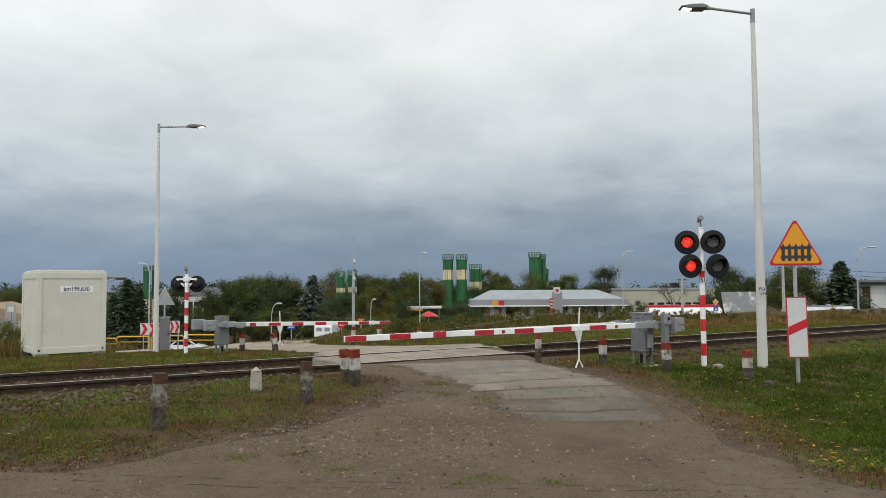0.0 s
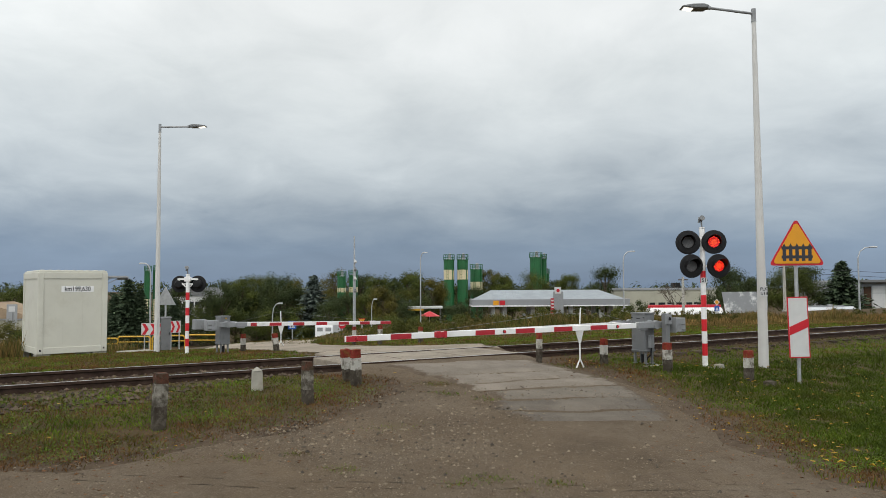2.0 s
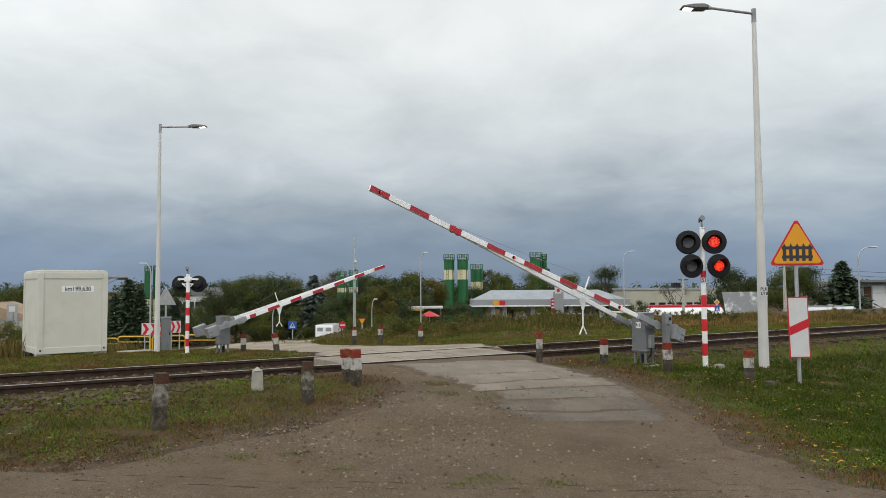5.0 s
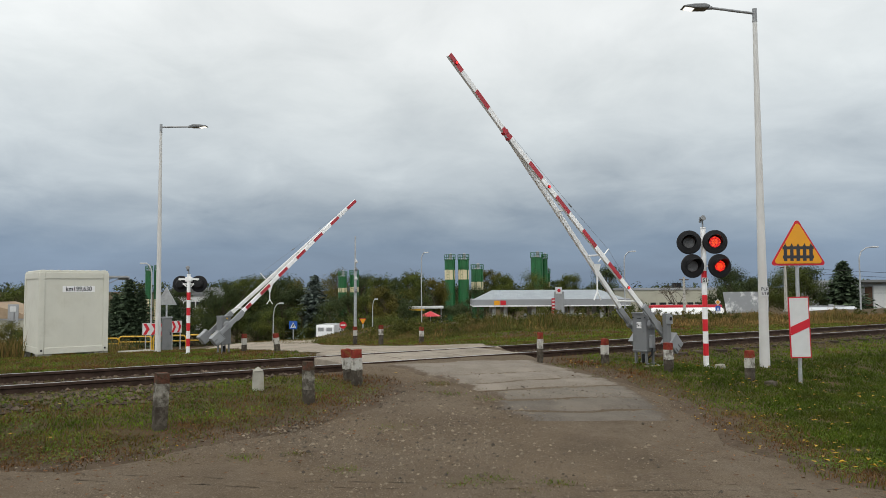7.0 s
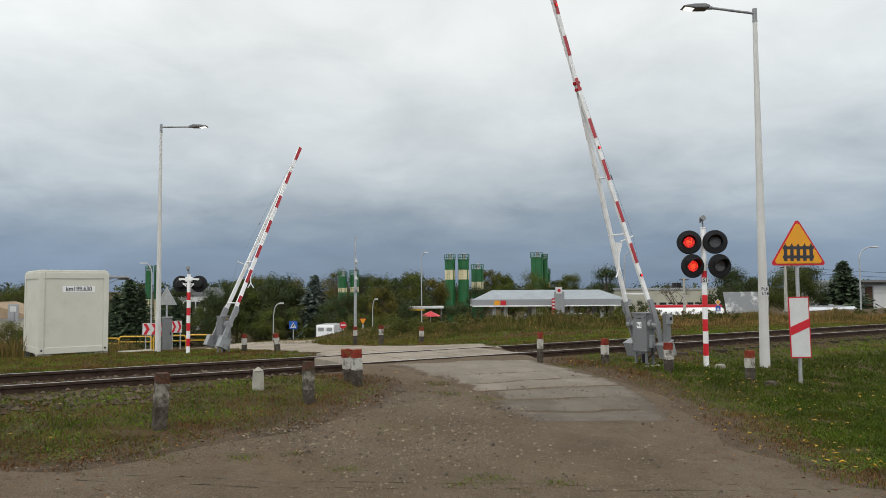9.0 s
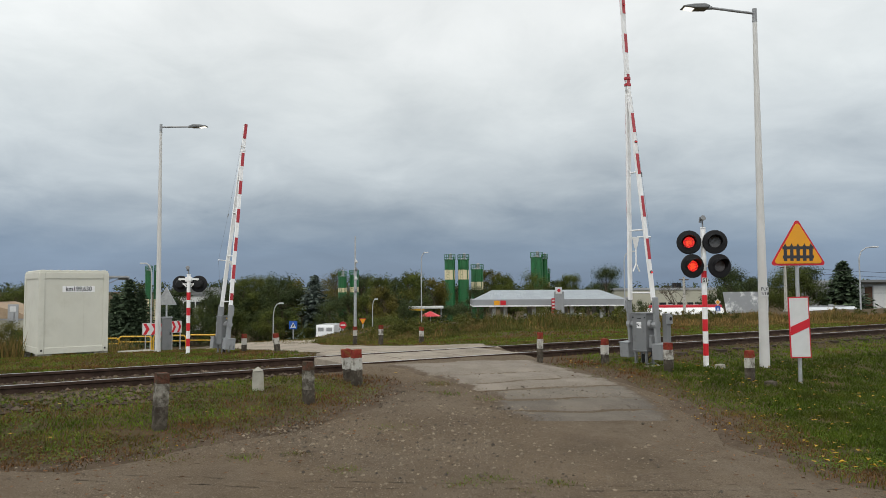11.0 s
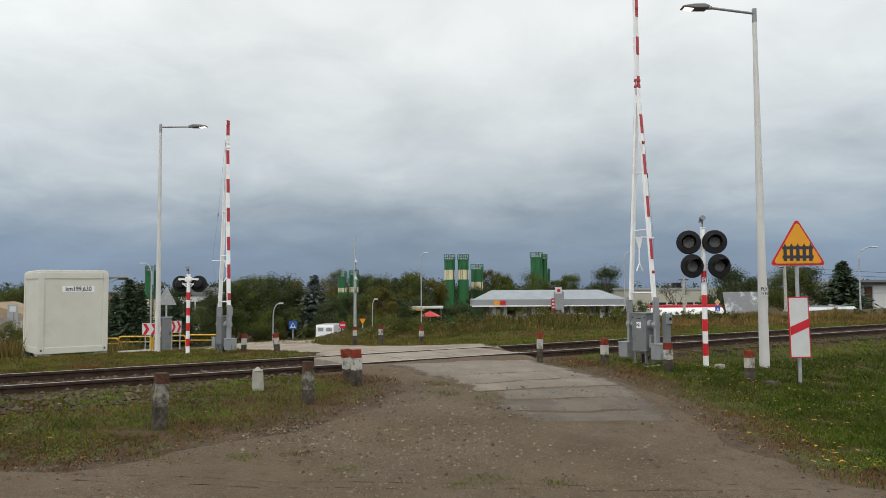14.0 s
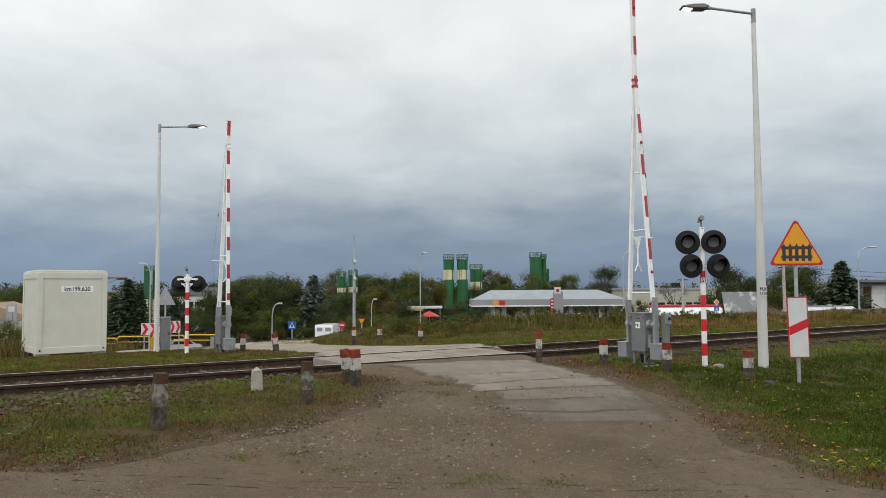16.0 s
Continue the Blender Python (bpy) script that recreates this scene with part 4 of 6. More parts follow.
def build_warning_sign():
    s = thing("warning_sign", 5.85, 12.15, 0.10, -3, "amber triangular sign with a black fence, over a striped board", "road sign")
    bm = B()
    rod(bm, (0, 0, -0.18), (0, 0, 2.52), 0.03, seg=16)
    part("pole", bm, "galv", s, "galvanised pole", True)
    for nm, side, dy, mt, up in (("triangle_border", 0.905, -0.05, "signred", 0.0), ("triangle_face", 0.805, -0.062, "yellow", 0.032)):
        bm = B()
        prism(bm, tri_pts(side, 0.04), 0.014 if nm == "triangle_border" else 0.01, pose(0, dy, 1.855 + up))
        part(nm, bm, mt, s, "red sign border" if up == 0 else "amber sign face")
    for i in range(5):
        bm = B()
        x = (i - 2) * 0.103
        prism(bm, [(x - 0.027, 0.075), (x + 0.027, 0.075), (x + 0.027, 0.31), (x, 0.365), (x - 0.027, 0.31)], 0.006, pose(0, -0.069, 1.855))
        part("fence_picket_symbol", bm, "ink", s)
    for z in (0.115, 0.265):
        bm = B()
        box(bm, 0.50, 0.005, 0.05, 0.0, -0.0685, 1.855 + z)
        part("fence_rail_symbol", bm, "ink", s)
    tilt = pose(0.0, -0.055, 0.34, 0, -1.2, 0)
    bm = B()
    box(bm, 0.335, 0.014, 1.0, 0, 0, 0, m=tilt, bevel=0.004)
    b = part("board_border", bm, "signred", s, "red board edge")
    bm = B()
    box(bm, 0.298, 0.006, 0.96, 0, -0.009, 0.02, m=tilt, bevel=0.001)
    part("board_face", bm, "signwhite", s, "white board face")
    bm = B()
    prism(bm, [(-0.149, 0.37), (0.149, 0.50), (0.149, 0.64), (-0.149, 0.51)], 0.004, tilt @ Matrix.Translation((0, -0.0145, 0)))
    part("diagonal_bar", bm, "signred", s, "red diagonal bar")
    for z in (0.6, 1.0, 2.0, 2.3):
        bm = B()
        box(bm, 0.1, 0.05, 0.035, 0, -0.025, z, bevel=0.004)
        part("clamp", bm, "galv", s)


build_warning_sign()


# ---------------------------------------------------------------- guard posts
def build_guard_post(x, y, top, style, lean=(0, 0), w=0.15, rz=34):
    w = w * 0.76
    z = ground_z(x, y)
    h = top - z
    s = thing("guard_post", x, y, z, 0, {"red": "square concrete guard post with flaked red and white paint", "bare": "weathered concrete guard post with faded paint",
                                        "fresh": "concrete guard post with red cap and white band"}[style], "guard post", "guard posts along the road")
    s.matrix_basis = pose(x, y, z, lean[0], lean[1], rz)
    cap, band = (0.11, 0.16) if style != "bare" else (0.10, 0.22)
    rnd = random.Random(int(x * 100))

    def chip(bm):
        bmesh.ops.subdivide_edges(bm, edges=list(bm.edges), cuts=3, use_grid_fill=True)
        for v in bm.verts:
            v.co += Vector((rnd.uniform(-1, 1), rnd.uniform(-1, 1), rnd.uniform(-1, 1))) * 0.0032
        return bm

    part("shaft", chip(box(B(), w, w, h - cap - band + 0.1, 0, 0, -0.1)), "oldconc", s, "mossy concrete shaft")
    part("white_band", chip(box(B(), w * 1.01, w * 1.01, band, 0, 0, h - cap - band)), "paleflake" if style == "bare" else "oldwhite", s, "flaked white paint band")
    part("red_cap", chip(box(B(), w * 1.01, w * 1.01, cap, 0, 0, h - cap, taper=0.93)), "rustcap" if style == "bare" else "oldred", s, "flaked dull red cap")


for args in ((-2.80, 7.3, 0.79, "bare", (1, 2), 0.16), (-1.57, 8.6, 0.77, "bare", (0, -1), 0.14), (-1.16, 9.9, 0.80, "red", (0, -2), 0.15), (-1.32, 10.3, 0.78, "red", (2, -8), 0.14),
             (1.64, 12.6, 0.85, "fresh", (0, 1), 0.10), (2.78, 12.75, 0.73, "fresh", (0, 0), 0.13), (3.68, 12.1, 0.70, "fresh", (0, -1), 0.145), (4.88, 11.8, 0.59, "fresh", (0, 0), 0.15),
             (-5.08, 18.8, 0.49, "fresh", (0, 0), 0.14), (-4.14, 18.4, 0.53, "fresh", (0, -7), 0.15), (-2.64, 22.0, 0.50, "fresh", (0, 0), 0.13), (-1.74, 20.5, 0.61, "fresh", (0, 0), 0.13), (-0.64, 21.0, 0.53, "fresh", (0, 2), 0.13)):
    build_guard_post(*args)

z = ground_z(-2.36, 9.4)
bm = B()
box(bm, 0.15, 0.12, 0.29, 0, 0, -0.04, bevel=0.01, taper=0.82)
r = bmesh.ops.create_cone(bm, cap_ends=True, segments=4, radius1=0.082, radius2=0.005, depth=0.05, matrix=Matrix.Translation((0, 0, 0.274)) @ Matrix.Rotation(radians(45), 4, "Z"))
ob = part("marker_stone", bm, "conc")
ob.matrix_basis = pose(-2.36, 9.4, z, 0, 0, 20)
tagged(ob, "pale concrete marker stone with a pointed top beside the track", "marker stone")
for x, y, s, mt, lab in ((4.93, 13.2, 0.13, "conc", "small pale concrete block in the grass"), (5.05, 11.45, 0.14, "oldconc", "broken lump of brown masonry in the grass")):
    bm = B()
    box(bm, s * 1.3, s, s * 0.8, 0, 0, -0.02, bevel=0.02, taper=0.85)
    ob = part("concrete_block", bm, mt)
    ob.matrix_basis = pose(x, y, ground_z(x, y), 3, -4, 25)
    tagged(ob, lab, "block")


# ---------------------------------------------------------------- far side: road furniture
def G(x, y):
    return ground_z(x, y, False)


def far_lamp(x, y, top, reach, rz, label="slender grey street lamp with a curved arm"):
    z = G(x, y)
    h = top - z
    s = thing("road_lamp", x, y, z, rz, label, "street lamp", "lamps along the far roads")
    bm = B()
    r0 = 0.06 if top > 2 else 0.042
    rod(bm, (0, 0, -0.1), (0, 0, h - 0.7), r0, r0 * 0.7, 12)
    bent(bm, [(0, 0, h - 0.72), (reach * 0.12, 0, h - 0.3), (reach * 0.4, 0, h - 0.06), (reach * 0.8, 0, h)], r0 * 0.65, 8)
    part("post", bm, "galv", s)
    bm = B()
    box(bm, 0.40 if top > 2 else 0.26, 0.16, 0.09, reach * 0.9, 0, h - 0.05, bevel=0.035)
    part("lamp_head", bm, "signwhite", s, "pale lamp head")
    return s


def far_sign(x, y, top, shape, label, face, size=0.7, rim=None, name="road_sign"):
    z = G(x, y)
    h = top - z
    s = thing(name, x, y, z, 0, label, "road sign")
    bm = B()
    rod(bm, (0, 0.03, -0.1), (0, 0.03, h), 0.035, seg=8)
    part("pole", bm, "galv", s)
    bm = B()
    if shape == "square":
        box(bm, size, 0.03, size, 0, 0, h - size, bevel=0.01)
    elif shape == "disc":
        rod(bm, (0, 0.01, h - size / 2), (0, -0.02, h - size / 2), size / 2, seg=24)
    elif shape == "diamond":
        prism(bm, [(-size / 2, h - size / 2), (0, h - size), (size / 2, h - size / 2), (0, h)], 0.03)
    elif shape == "up":
        prism(bm, [(-size / 2, h - size * 0.87), (size / 2, h - size * 0.87), (0, h)], 0.03)
    else:
        prism(bm, [(-size / 2, h), (0, h - size * 0.87), (size / 2, h)], 0.03)
    part("sign_face", bm, face, s)
    return s, h


far_lamp(-19.05, 48, 3.4, -0.62, 0)
far_lamp(-1.85, 62, 4.7, 0.45, 0)
far_lamp(13.8, 56, 4.4, 0.8, 0)
far_lamp(27.2, 48, 4.2, 1.2, 0)
far_lamp(-9.7, 42, 0.85, 0.5, 0, "small grey lamp post beside the far road")
far_lamp(-5.2, 54, 0.9, 0.3, 0, "small grey lamp post beside the far road")

# camera mast
mz = G(-5.75, 48)
mast = thing("camera_mast", -5.75, 48, mz, 0, "tall grey mast carrying surveillance cameras", "mast")
part("pole", rod(B(), (0, 0, -0.2), (0, 0, 2.9 - mz), 0.105, 0.09, 14), "galv", mast)
part("tip", rod(B(), (0, 0, 2.9 - mz), (0, 0, 5.1 - mz), 0.06, 0.045, 10), "galv", mast)
for k, dz in enumerate((3.4, 2.9, 2.3, 1.5)):
    bm = B()
    bmesh.ops.create_uvsphere(bm, u_segments=12, v_segments=8, radius=0.10, matrix=Matrix.Translation((0.08, -0.14, dz - mz)))
    rod(bm, (0, 0, dz + 0.16 - mz), (0.08, -0.14, dz + 0.1 - mz), 0.04)
    part("camera_dome", bm, "gear" if k % 2 else "signwhite", mast)

sgn, h = far_sign(-10.2, 50, -0.50, "square", "blue square pedestrian crossing sign on a grey pole", "signblue", 0.55)
part("white_triangle", prism(B(), [(-0.20, h - 0.46), (0.20, h - 0.46), (0, h - 0.09)], 0.01, pose(0, -0.02, 0)), "signwhite", sgn)
bm = B()
prism(bm, [(-0.08, h - 0.43), (-0.04, h - 0.43), (0.01, h - 0.30), (0.07, h - 0.43), (0.10, h - 0.43), (0.04, h - 0.20), (-0.02, h - 0.20)], 0.01, pose(0, -0.03, 0))
part("walker_symbol", bm, "ink", sgn)
sgn, h = far_sign(-6.0, 44, -0.30, "disc", "round red no entry sign on a pole", "signred", 0.42)
part("white_bar", box(B(), 0.28, 0.01, 0.08, 0, -0.027, h - 0.25), "signwhite", sgn)
sgn, h = far_sign(-4.6, 42, -0.05, "down", "amber yield sign, point down, with a red rim", "signred", 0.40)
part("sign_inner", prism(B(), [(-0.165, h - 0.025), (0, h - 0.31), (0.165, h - 0.025)], 0.012, pose(0, -0.02, 0)), "yellow", sgn)
sgn, h = far_sign(-0.55, 62, -1.2, "square", "small blue parking sign on a pole", "signblue", 0.55)
part("letter_bar", box(B(), 0.1, 0.01, 0.36, -0.06, -0.02, h - 0.46), "signwhite", sgn)


sgn, h = far_sign(22.35, 60, 0.66, "diamond", "amber diamond priority sign over a blue plate", "signwhite", 0.50)
part("sign_inner", prism(B(), [(-0.18, h - 0.25), (0, h - 0.43), (0.18, h - 0.25), (0, h - 0.07)], 0.012, pose(0, -0.02, 0)), "yellow", sgn)
part("blue_plate", box(B(), 0.40, 0.03, 0.45, 0, -0.01, h - 1.0, bevel=0.01), "signblue", sgn)
part("plate_symbol", prism(B(), [(-0.13, h - 0.93), (0.13, h - 0.93), (0, h - 0.66)], 0.01, pose(0, -0.03, 0)), "signwhite", sgn)


def chevron_board(x, y, bottom, width, n, rz, left):
    z = G(x, y)
    s = thing("chevron_board", x, y, z, rz, "white board with red chevrons on two posts", "chevron board", "chevron boards at the bend")
    hb = bottom - z
    part("board", box(B(), width, 0.03, 0.6, 0, 0, hb, bevel=0.008), "signwhite", s)
    for i in range(n):
        w = width / n
        x0 = -width / 2 + i * w + 0.08 * w
        bm = B()
        prism(bm, [(x0, hb + 0.02), (x0 + 0.42 * w, hb + 0.02), (x0 + 0.85 * w, hb + 0.3), (x0 + 0.42 * w, hb + 0.58), (x0, hb + 0.58), (x0 + 0.43 * w, hb + 0.3)], 0.006, pose(0, -0.02, 0))
        part("chevron", bm, "signred", s, "red chevron arrow")
    for dx in (-width * 0.38, width * 0.38):
        part("post", rod(B(), (dx, 0.03, -0.1), (dx, 0.03, hb + 0.55), 0.03, seg=8), "galv", s)


chevron_board(-14.5, 37.0, -0.62, 1.3, 3, -8, True)
chevron_board(-13.5, 37.25, -0.52, 0.52, 2, 30, True)


def yellow_rail(x, y, w, top, rz):
    z = G(x, y)
    h = top - z
    s = thing("yellow_railing", x, y, z, rz, "yellow tubular pedestrian railing beside the far road", "railing", "railings at the bend")
    part("hoop", bent(B(), [(0, 0, -0.1), (0, 0, h - 0.1), (0.1, 0, h), (w - 0.1, 0, h), (w, 0, h - 0.1), (w, 0, -0.1)], 0.04, 8), "railyellow", s)
    part("middle_rail", rod(B(), (0, 0, h - 0.28), (w, 0, h - 0.28), 0.028, seg=8), "railyellow", s)


for i, (x, top) in enumerate(((-18.6, -0.86), (-16.9, -0.77), (-15.1, -0.73), (-13.3, -0.70))):
    yellow_rail(x, 38.4, 1.7, top, 0)


# grey cabinet and post with a sign seen from behind
cab = thing("cable_cabinet", -9.95, 26.5, G(-9.95, 26.5), 30, "narrow grey cable cabinet with a post beside it", "cabinet")
part("body", box(B(), 0.32, 0.25, 1.25, 0, 0, -0.05, bevel=0.02), "gear", cab)
part("lid", box(B(), 0.36, 0.29, 0.05, 0, 0, 1.2, bevel=0.01), "gearlt", cab)
part("handle", box(B(), 0.03, 0.02, 0.1, 0.1, -0.135, 0.6, bevel=0.004), "black", cab)
sgn, h = far_sign(-10.35, 27.5, 1.75, "up", "grey back of a triangular road sign on a post", "galv", 0.78)


# ---------------------------------------------------------------- silos
def build_silo(x, y, r, z1, bands, label, base=None):
    """bands: (top height, material) from the ground upwards."""
    z = G(x, y) if base is None else base
    s = thing("silo", x, y, z, 0, label, "silo", "green silos")
    z0 = 0.0
    for top, mt in bands:
        part("shell_ring", rod(B(), (0, 0, z0), (0, 0, top - z), r, seg=28), mt, s, "", True)
        part("seam", rod(B(), (0, 0, top - z - 0.06), (0, 0, top - z), r * 1.025, seg=28), mt, s)
        z0 = top - z
    H = z0
    n = 14
    ro = r * 1.06
    part("platform", rod(B(), (0, 0, H), (0, 0, H + 0.06), ro, seg=28), "silo", s)
    bm = B()
    for k in range(n):
        a, b = 6.2832 * k / n, 6.2832 * (k + 1) / n
        p, q = (ro * math.cos(a), ro * math.sin(a)), (ro * math.cos(b), ro * math.sin(b))
        rod(bm, (*p, H), (*p, H + 1.05), 0.035, seg=5)
        for dz in (0.12, 0.55, 1.05):
            rod(bm, (*p, H + dz), (*q, H + dz), 0.032, seg=5)
    part("railing", bm, "silo", s, "green tube railing")
    bm = B()
    rod(bm, (0, 0, H), (0, 0, H + 0.35), r * 0.75, r * 0.35, 20)
    rod(bm, (r * 0.15, 0, H + 0.2), (r * 0.15, 0, H + 1.15), r * 0.27, seg=16)
    rod(bm, (r * 0.15, 0, H + 1.15), (r * 0.15, 0, H + 1.3), r * 0.32, r * 0.12, 16)
    part("top_filter", bm, "gearlt", s)
    part("fill_pipe", rod(B(), (r * 0.7, -r * 0.8, 0), (r * 0.7, -r * 0.8, H + 0.6), 0.07, seg=8), "silo", s)
    bm = B()
    for dx in (-0.2, 0.2):
        rod(bm, (-r * 0.35 + dx, -r * 1.02, 0), (-r * 0.35 + dx, -r * 1.02, H + 1.0), 0.03, seg=5)
    for k in range(int(H / 0.5)):
        rod(bm, (-r * 0.35 - 0.2, -r * 1.02, 0.5 * k), (-r * 0.35 + 0.2, -r * 1.02, 0.5 * k), 0.02, seg=4)
    part("ladder", bm, "silo", s)


GR, CR = "silo", "silocream"
build_silo(1.26, 140, 1.0, 0, [(3.4, GR), (5.25, CR), (7.1, GR)], "green silo with a cream band and railed top")
build_silo(3.86, 140, 1.03, 0, [(3.4, GR), (5.25, CR), (7.1, GR)], "green silo with a cream band and railed top")
build_silo(6.75, 146, 1.2, 0, [(1.4, GR), (3.0, CR), (5.4, GR)], "shorter green silo behind the pair")
build_silo(19.1, 150, 1.22, 0, [(1.4, CR), (7.9, GR)], "stout green silo with railed top")
build_silo(20.9, 151, 0.55, 0, [(1.4, CR), (7.6, GR)], "slim green silo beside a stout one")
build_silo(21.7, 152, 0.42, 0, [(2.9, CR), (4.6, GR)], "small green silo with a cream foot")
build_silo(-19.2, 140, 0.8, 0, [(1.1, GR), (1.95, CR), (4.0, GR)], "green silo with cream band among the trees")
build_silo(-17.1, 141, 0.85, 0, [(1.1, GR), (2.1, CR), (4.3, GR)], "green silo with cream band among the trees")
build_silo(-56.1, 140, 0.6, 0, [(0.0, CR), (5.3, GR)], "green silo behind the spruces")
build_silo(-54.9, 141, 0.55, 0, [(0.0, CR), (5.4, GR)], "green silo behind the spruces")


# ---------------------------------------------------------------- filling station
def build_station():
    Y, z = 105.0, -5.2
    s = thing("filling_station", 14.8, Y, z, 0, "filling station canopy with pale sheet roof and grey fascia", "filling station")
    W, D, hb = 21.6, 9.0, 4.5
    part("fascia", box(B(), W, D, 0.85, 0, 0, hb, bevel=0.05), "fascia", s, "grey canopy fascia")
    part("trim", box(B(), W + 0.08, D + 0.08, 0.16, 0, 0, hb - 0.14, bevel=0.02), "white", s, "white trim under the fascia")
    bm = B()
    rz0, rz1 = hb + 0.85, hb + 2.1
    a, b = W / 2 - 0.6, D / 2 - 0.2
    v = [bm.verts.new(c) for c in ((-a, -b, rz0), (a, -b, rz0), (a, b, rz0), (-a, b, rz0), (-W / 2 + 2.9, 0, rz1), (W / 2 - 3.4, 0, rz1))]
    for f in ((0, 1, 5, 4), (1, 2, 5), (2, 3, 4, 5), (3, 0, 4), (3, 2, 1, 0)):
        bm.faces.new([v[i] for i in f])
    part("roof", bm, "roof", s, "pale hipped sheet roof")
    bm = B()
    for i in range(40):
        x = -a + 1.0 + i * (2 * a - 2) / 39
        t0 = min(1.0, max(0.0, min((x + a) / 2.3, (a - x) / 2.8)))
        rod(bm, (x, -b, rz0 + 0.01), (x, -b + (b) * t0, rz0 + (rz1 - rz0) * t0 + 0.01), 0.014, seg=4)
    part("roof_seams", bm, "roof", s)
    for x in (-W / 2 + 3, -W / 2 + 4.6, -2.3, 3.0, W / 2 - 2.2, W / 2 - 3.6):
        for y in (-2.6, 2.6):
            part("column", box(B(), 0.55, 0.55, hb, x, y, 0, bevel=0.03), "signwhite", s, "white canopy column")
    part("shop", box(B(), 9, 4, 3.0, 2.0, 6, 0, bevel=0.05), "wallgrey", s)
    for i in range(5):
        part("shop_window", box(B(), 1.4, 0.06, 1.8, -1.6 + i * 1.8, 3.96, 0.7), "glass", s)
    for x, mt in ((-W / 2 + 3.3, "yellow"), (-W / 2 + 4.15, "signred")):
        part("fascia_plate", box(B(), 0.75, 0.06, 0.62, x, -D / 2 - 0.03, hb + 0.06), mt, s)
    for x in (-6, -1, 4):
        bm = B()
        box(bm, 0.8, 0.5, 1.9, x, -2.4, 0, bevel=0.08)
        part("fuel_pump", bm, "signwhite", s)


build_station()
py = thing("price_pylon", 15.1, 98, -5.2, 0, "tall pylon sign with price panels beside the filling station", "pylon sign")
part("slab", box(B(), 1.35, 0.35, 6.4, 0.3, 0, 0, bevel=0.05), "gearlt", py)
part("price_panel", box(B(), 0.42, 0.36, 2.4, -0.5, -0.06, 3.1, bevel=0.02), "maroon", py, "dark price column")
for i in range(5):
    part("price_bar", box(B(), 0.3, 0.02, 0.2, -0.5, -0.255, 3.3 + i * 0.45), "signwhite", py)
part("sign_head", box(B(), 0.85, 0.4, 0.85, 0.25, -0.05, 6.1, bevel=0.03), "signwhite", py)
part("emblem", rod(B(), (0.25, -0.27, 6.52), (0.25, -0.28, 6.52), 0.22, seg=20), "signred", py)


# ---------------------------------------------------------------- far buildings and vehicles
def build_block(name, x, y, w, d, h, wall, label, rows, rz=0, z=-5.2, roof_box=()):
    s = thing(name, x, y, z, rz, label, "building")
    part("wall", box(B(), w, d, h, 0, 0, 0, bevel=0.03), wall, s)
    part("roof_edge", box(B(), w + 0.3, d + 0.3, 0.35, 0, 0, h - 0.05, bevel=0.03), "wallgrey", s)
    for z0, hh, n, ww, x0, x1 in rows:
        for i in range(n):
            xc = x0 + (x1 - x0) * (i + 0.5) / n
            win = part("window", box(B(), ww, 0.12, hh, xc, -d / 2 - 0.02, z0), "glass", s)
            part("sill", box(B(), ww + 0.15, 0.16, 0.1, xc, -d / 2 - 0.05, z0 - 0.1), "signwhite", win)
    for bx, bw, bh in roof_box:
        part("roof_unit", box(B(), bw, 2.0, bh, bx, 0, h + 0.3, bevel=0.05), "gear", s)
    return s


build_block("warehouse", 35.0, 118, 14, 10, 6.5, "wallcream", "long cream warehouse with a band of dark windows", [(3.75, 0.8, 7, 1.05, -3.4, 6.2)])
build_block("office_building", 55.2, 92, 11, 10, 7.2, "wallgrey", "pale panelled office building with a dark roof overhang", [])
build_block("grey_shed", 56.5, 108, 9, 8, 7.4, "wallgrey", "low grey shed behind a spruce", [(3.0, 1.5, 3, 1.4, -3, 3)])
build_block("white_house", -39.3, 118, 5.5, 9, 6.0, "signwhite", "white house with grey pitched roof among trees", [(4.3, 0.8, 3, 0.7, -0.8, 2.0)])
bm = B()
prism(bm, [(-3.6, -0.3), (2.9, 0), (2.4, 1.1), (-2.4, 1.1)], 9.6)
rf = part("roof", bm, "gear", bpy.data.objects["white_house"], "grey pitched roof")
rf.matrix_basis = pose(0, 0, 6.2)
build_block("shed_row", -53.0, 88, 12, 6, 3.6, "wallcream", "low pale sheds with a brown roof", [(1.2, 1.2, 4, 1.2, -5, 5)])
bm = B()
prism(bm, [(-6.4, 0), (6.4, 0), (0, 1.9)], 6.4)
rf = part("roof", bm, "tanroof", bpy.data.objects["shed_row"], "brown pitched roof")
rf.matrix_basis = pose(0, 0, 3.7)
# canopy at the middle distance
cn = thing("bus_canopy", -2.9 + 0.6, 98, -5.2, 0, "pale flat canopy on posts beyond the trees", "canopy")
part("roof", box(B(), 4.6, 3, 0.30, 0, 0, 4.25, bevel=0.05), "signwhite", cn)
# amber paint stands for the orange light on the canopy's underside
part("soffit_edge", box(B(), 2.0, 0.1, 0.22, -1.2, -1.52, 4.0, bevel=0.02), "railyellow", cn, "amber strip painted as the orange-lit underside of the canopy")
for x in (-2, 2):
    part("post", rod(B(), (x, 0, 0), (x, 0, 4.2), 0.1, seg=8), "galv", cn)

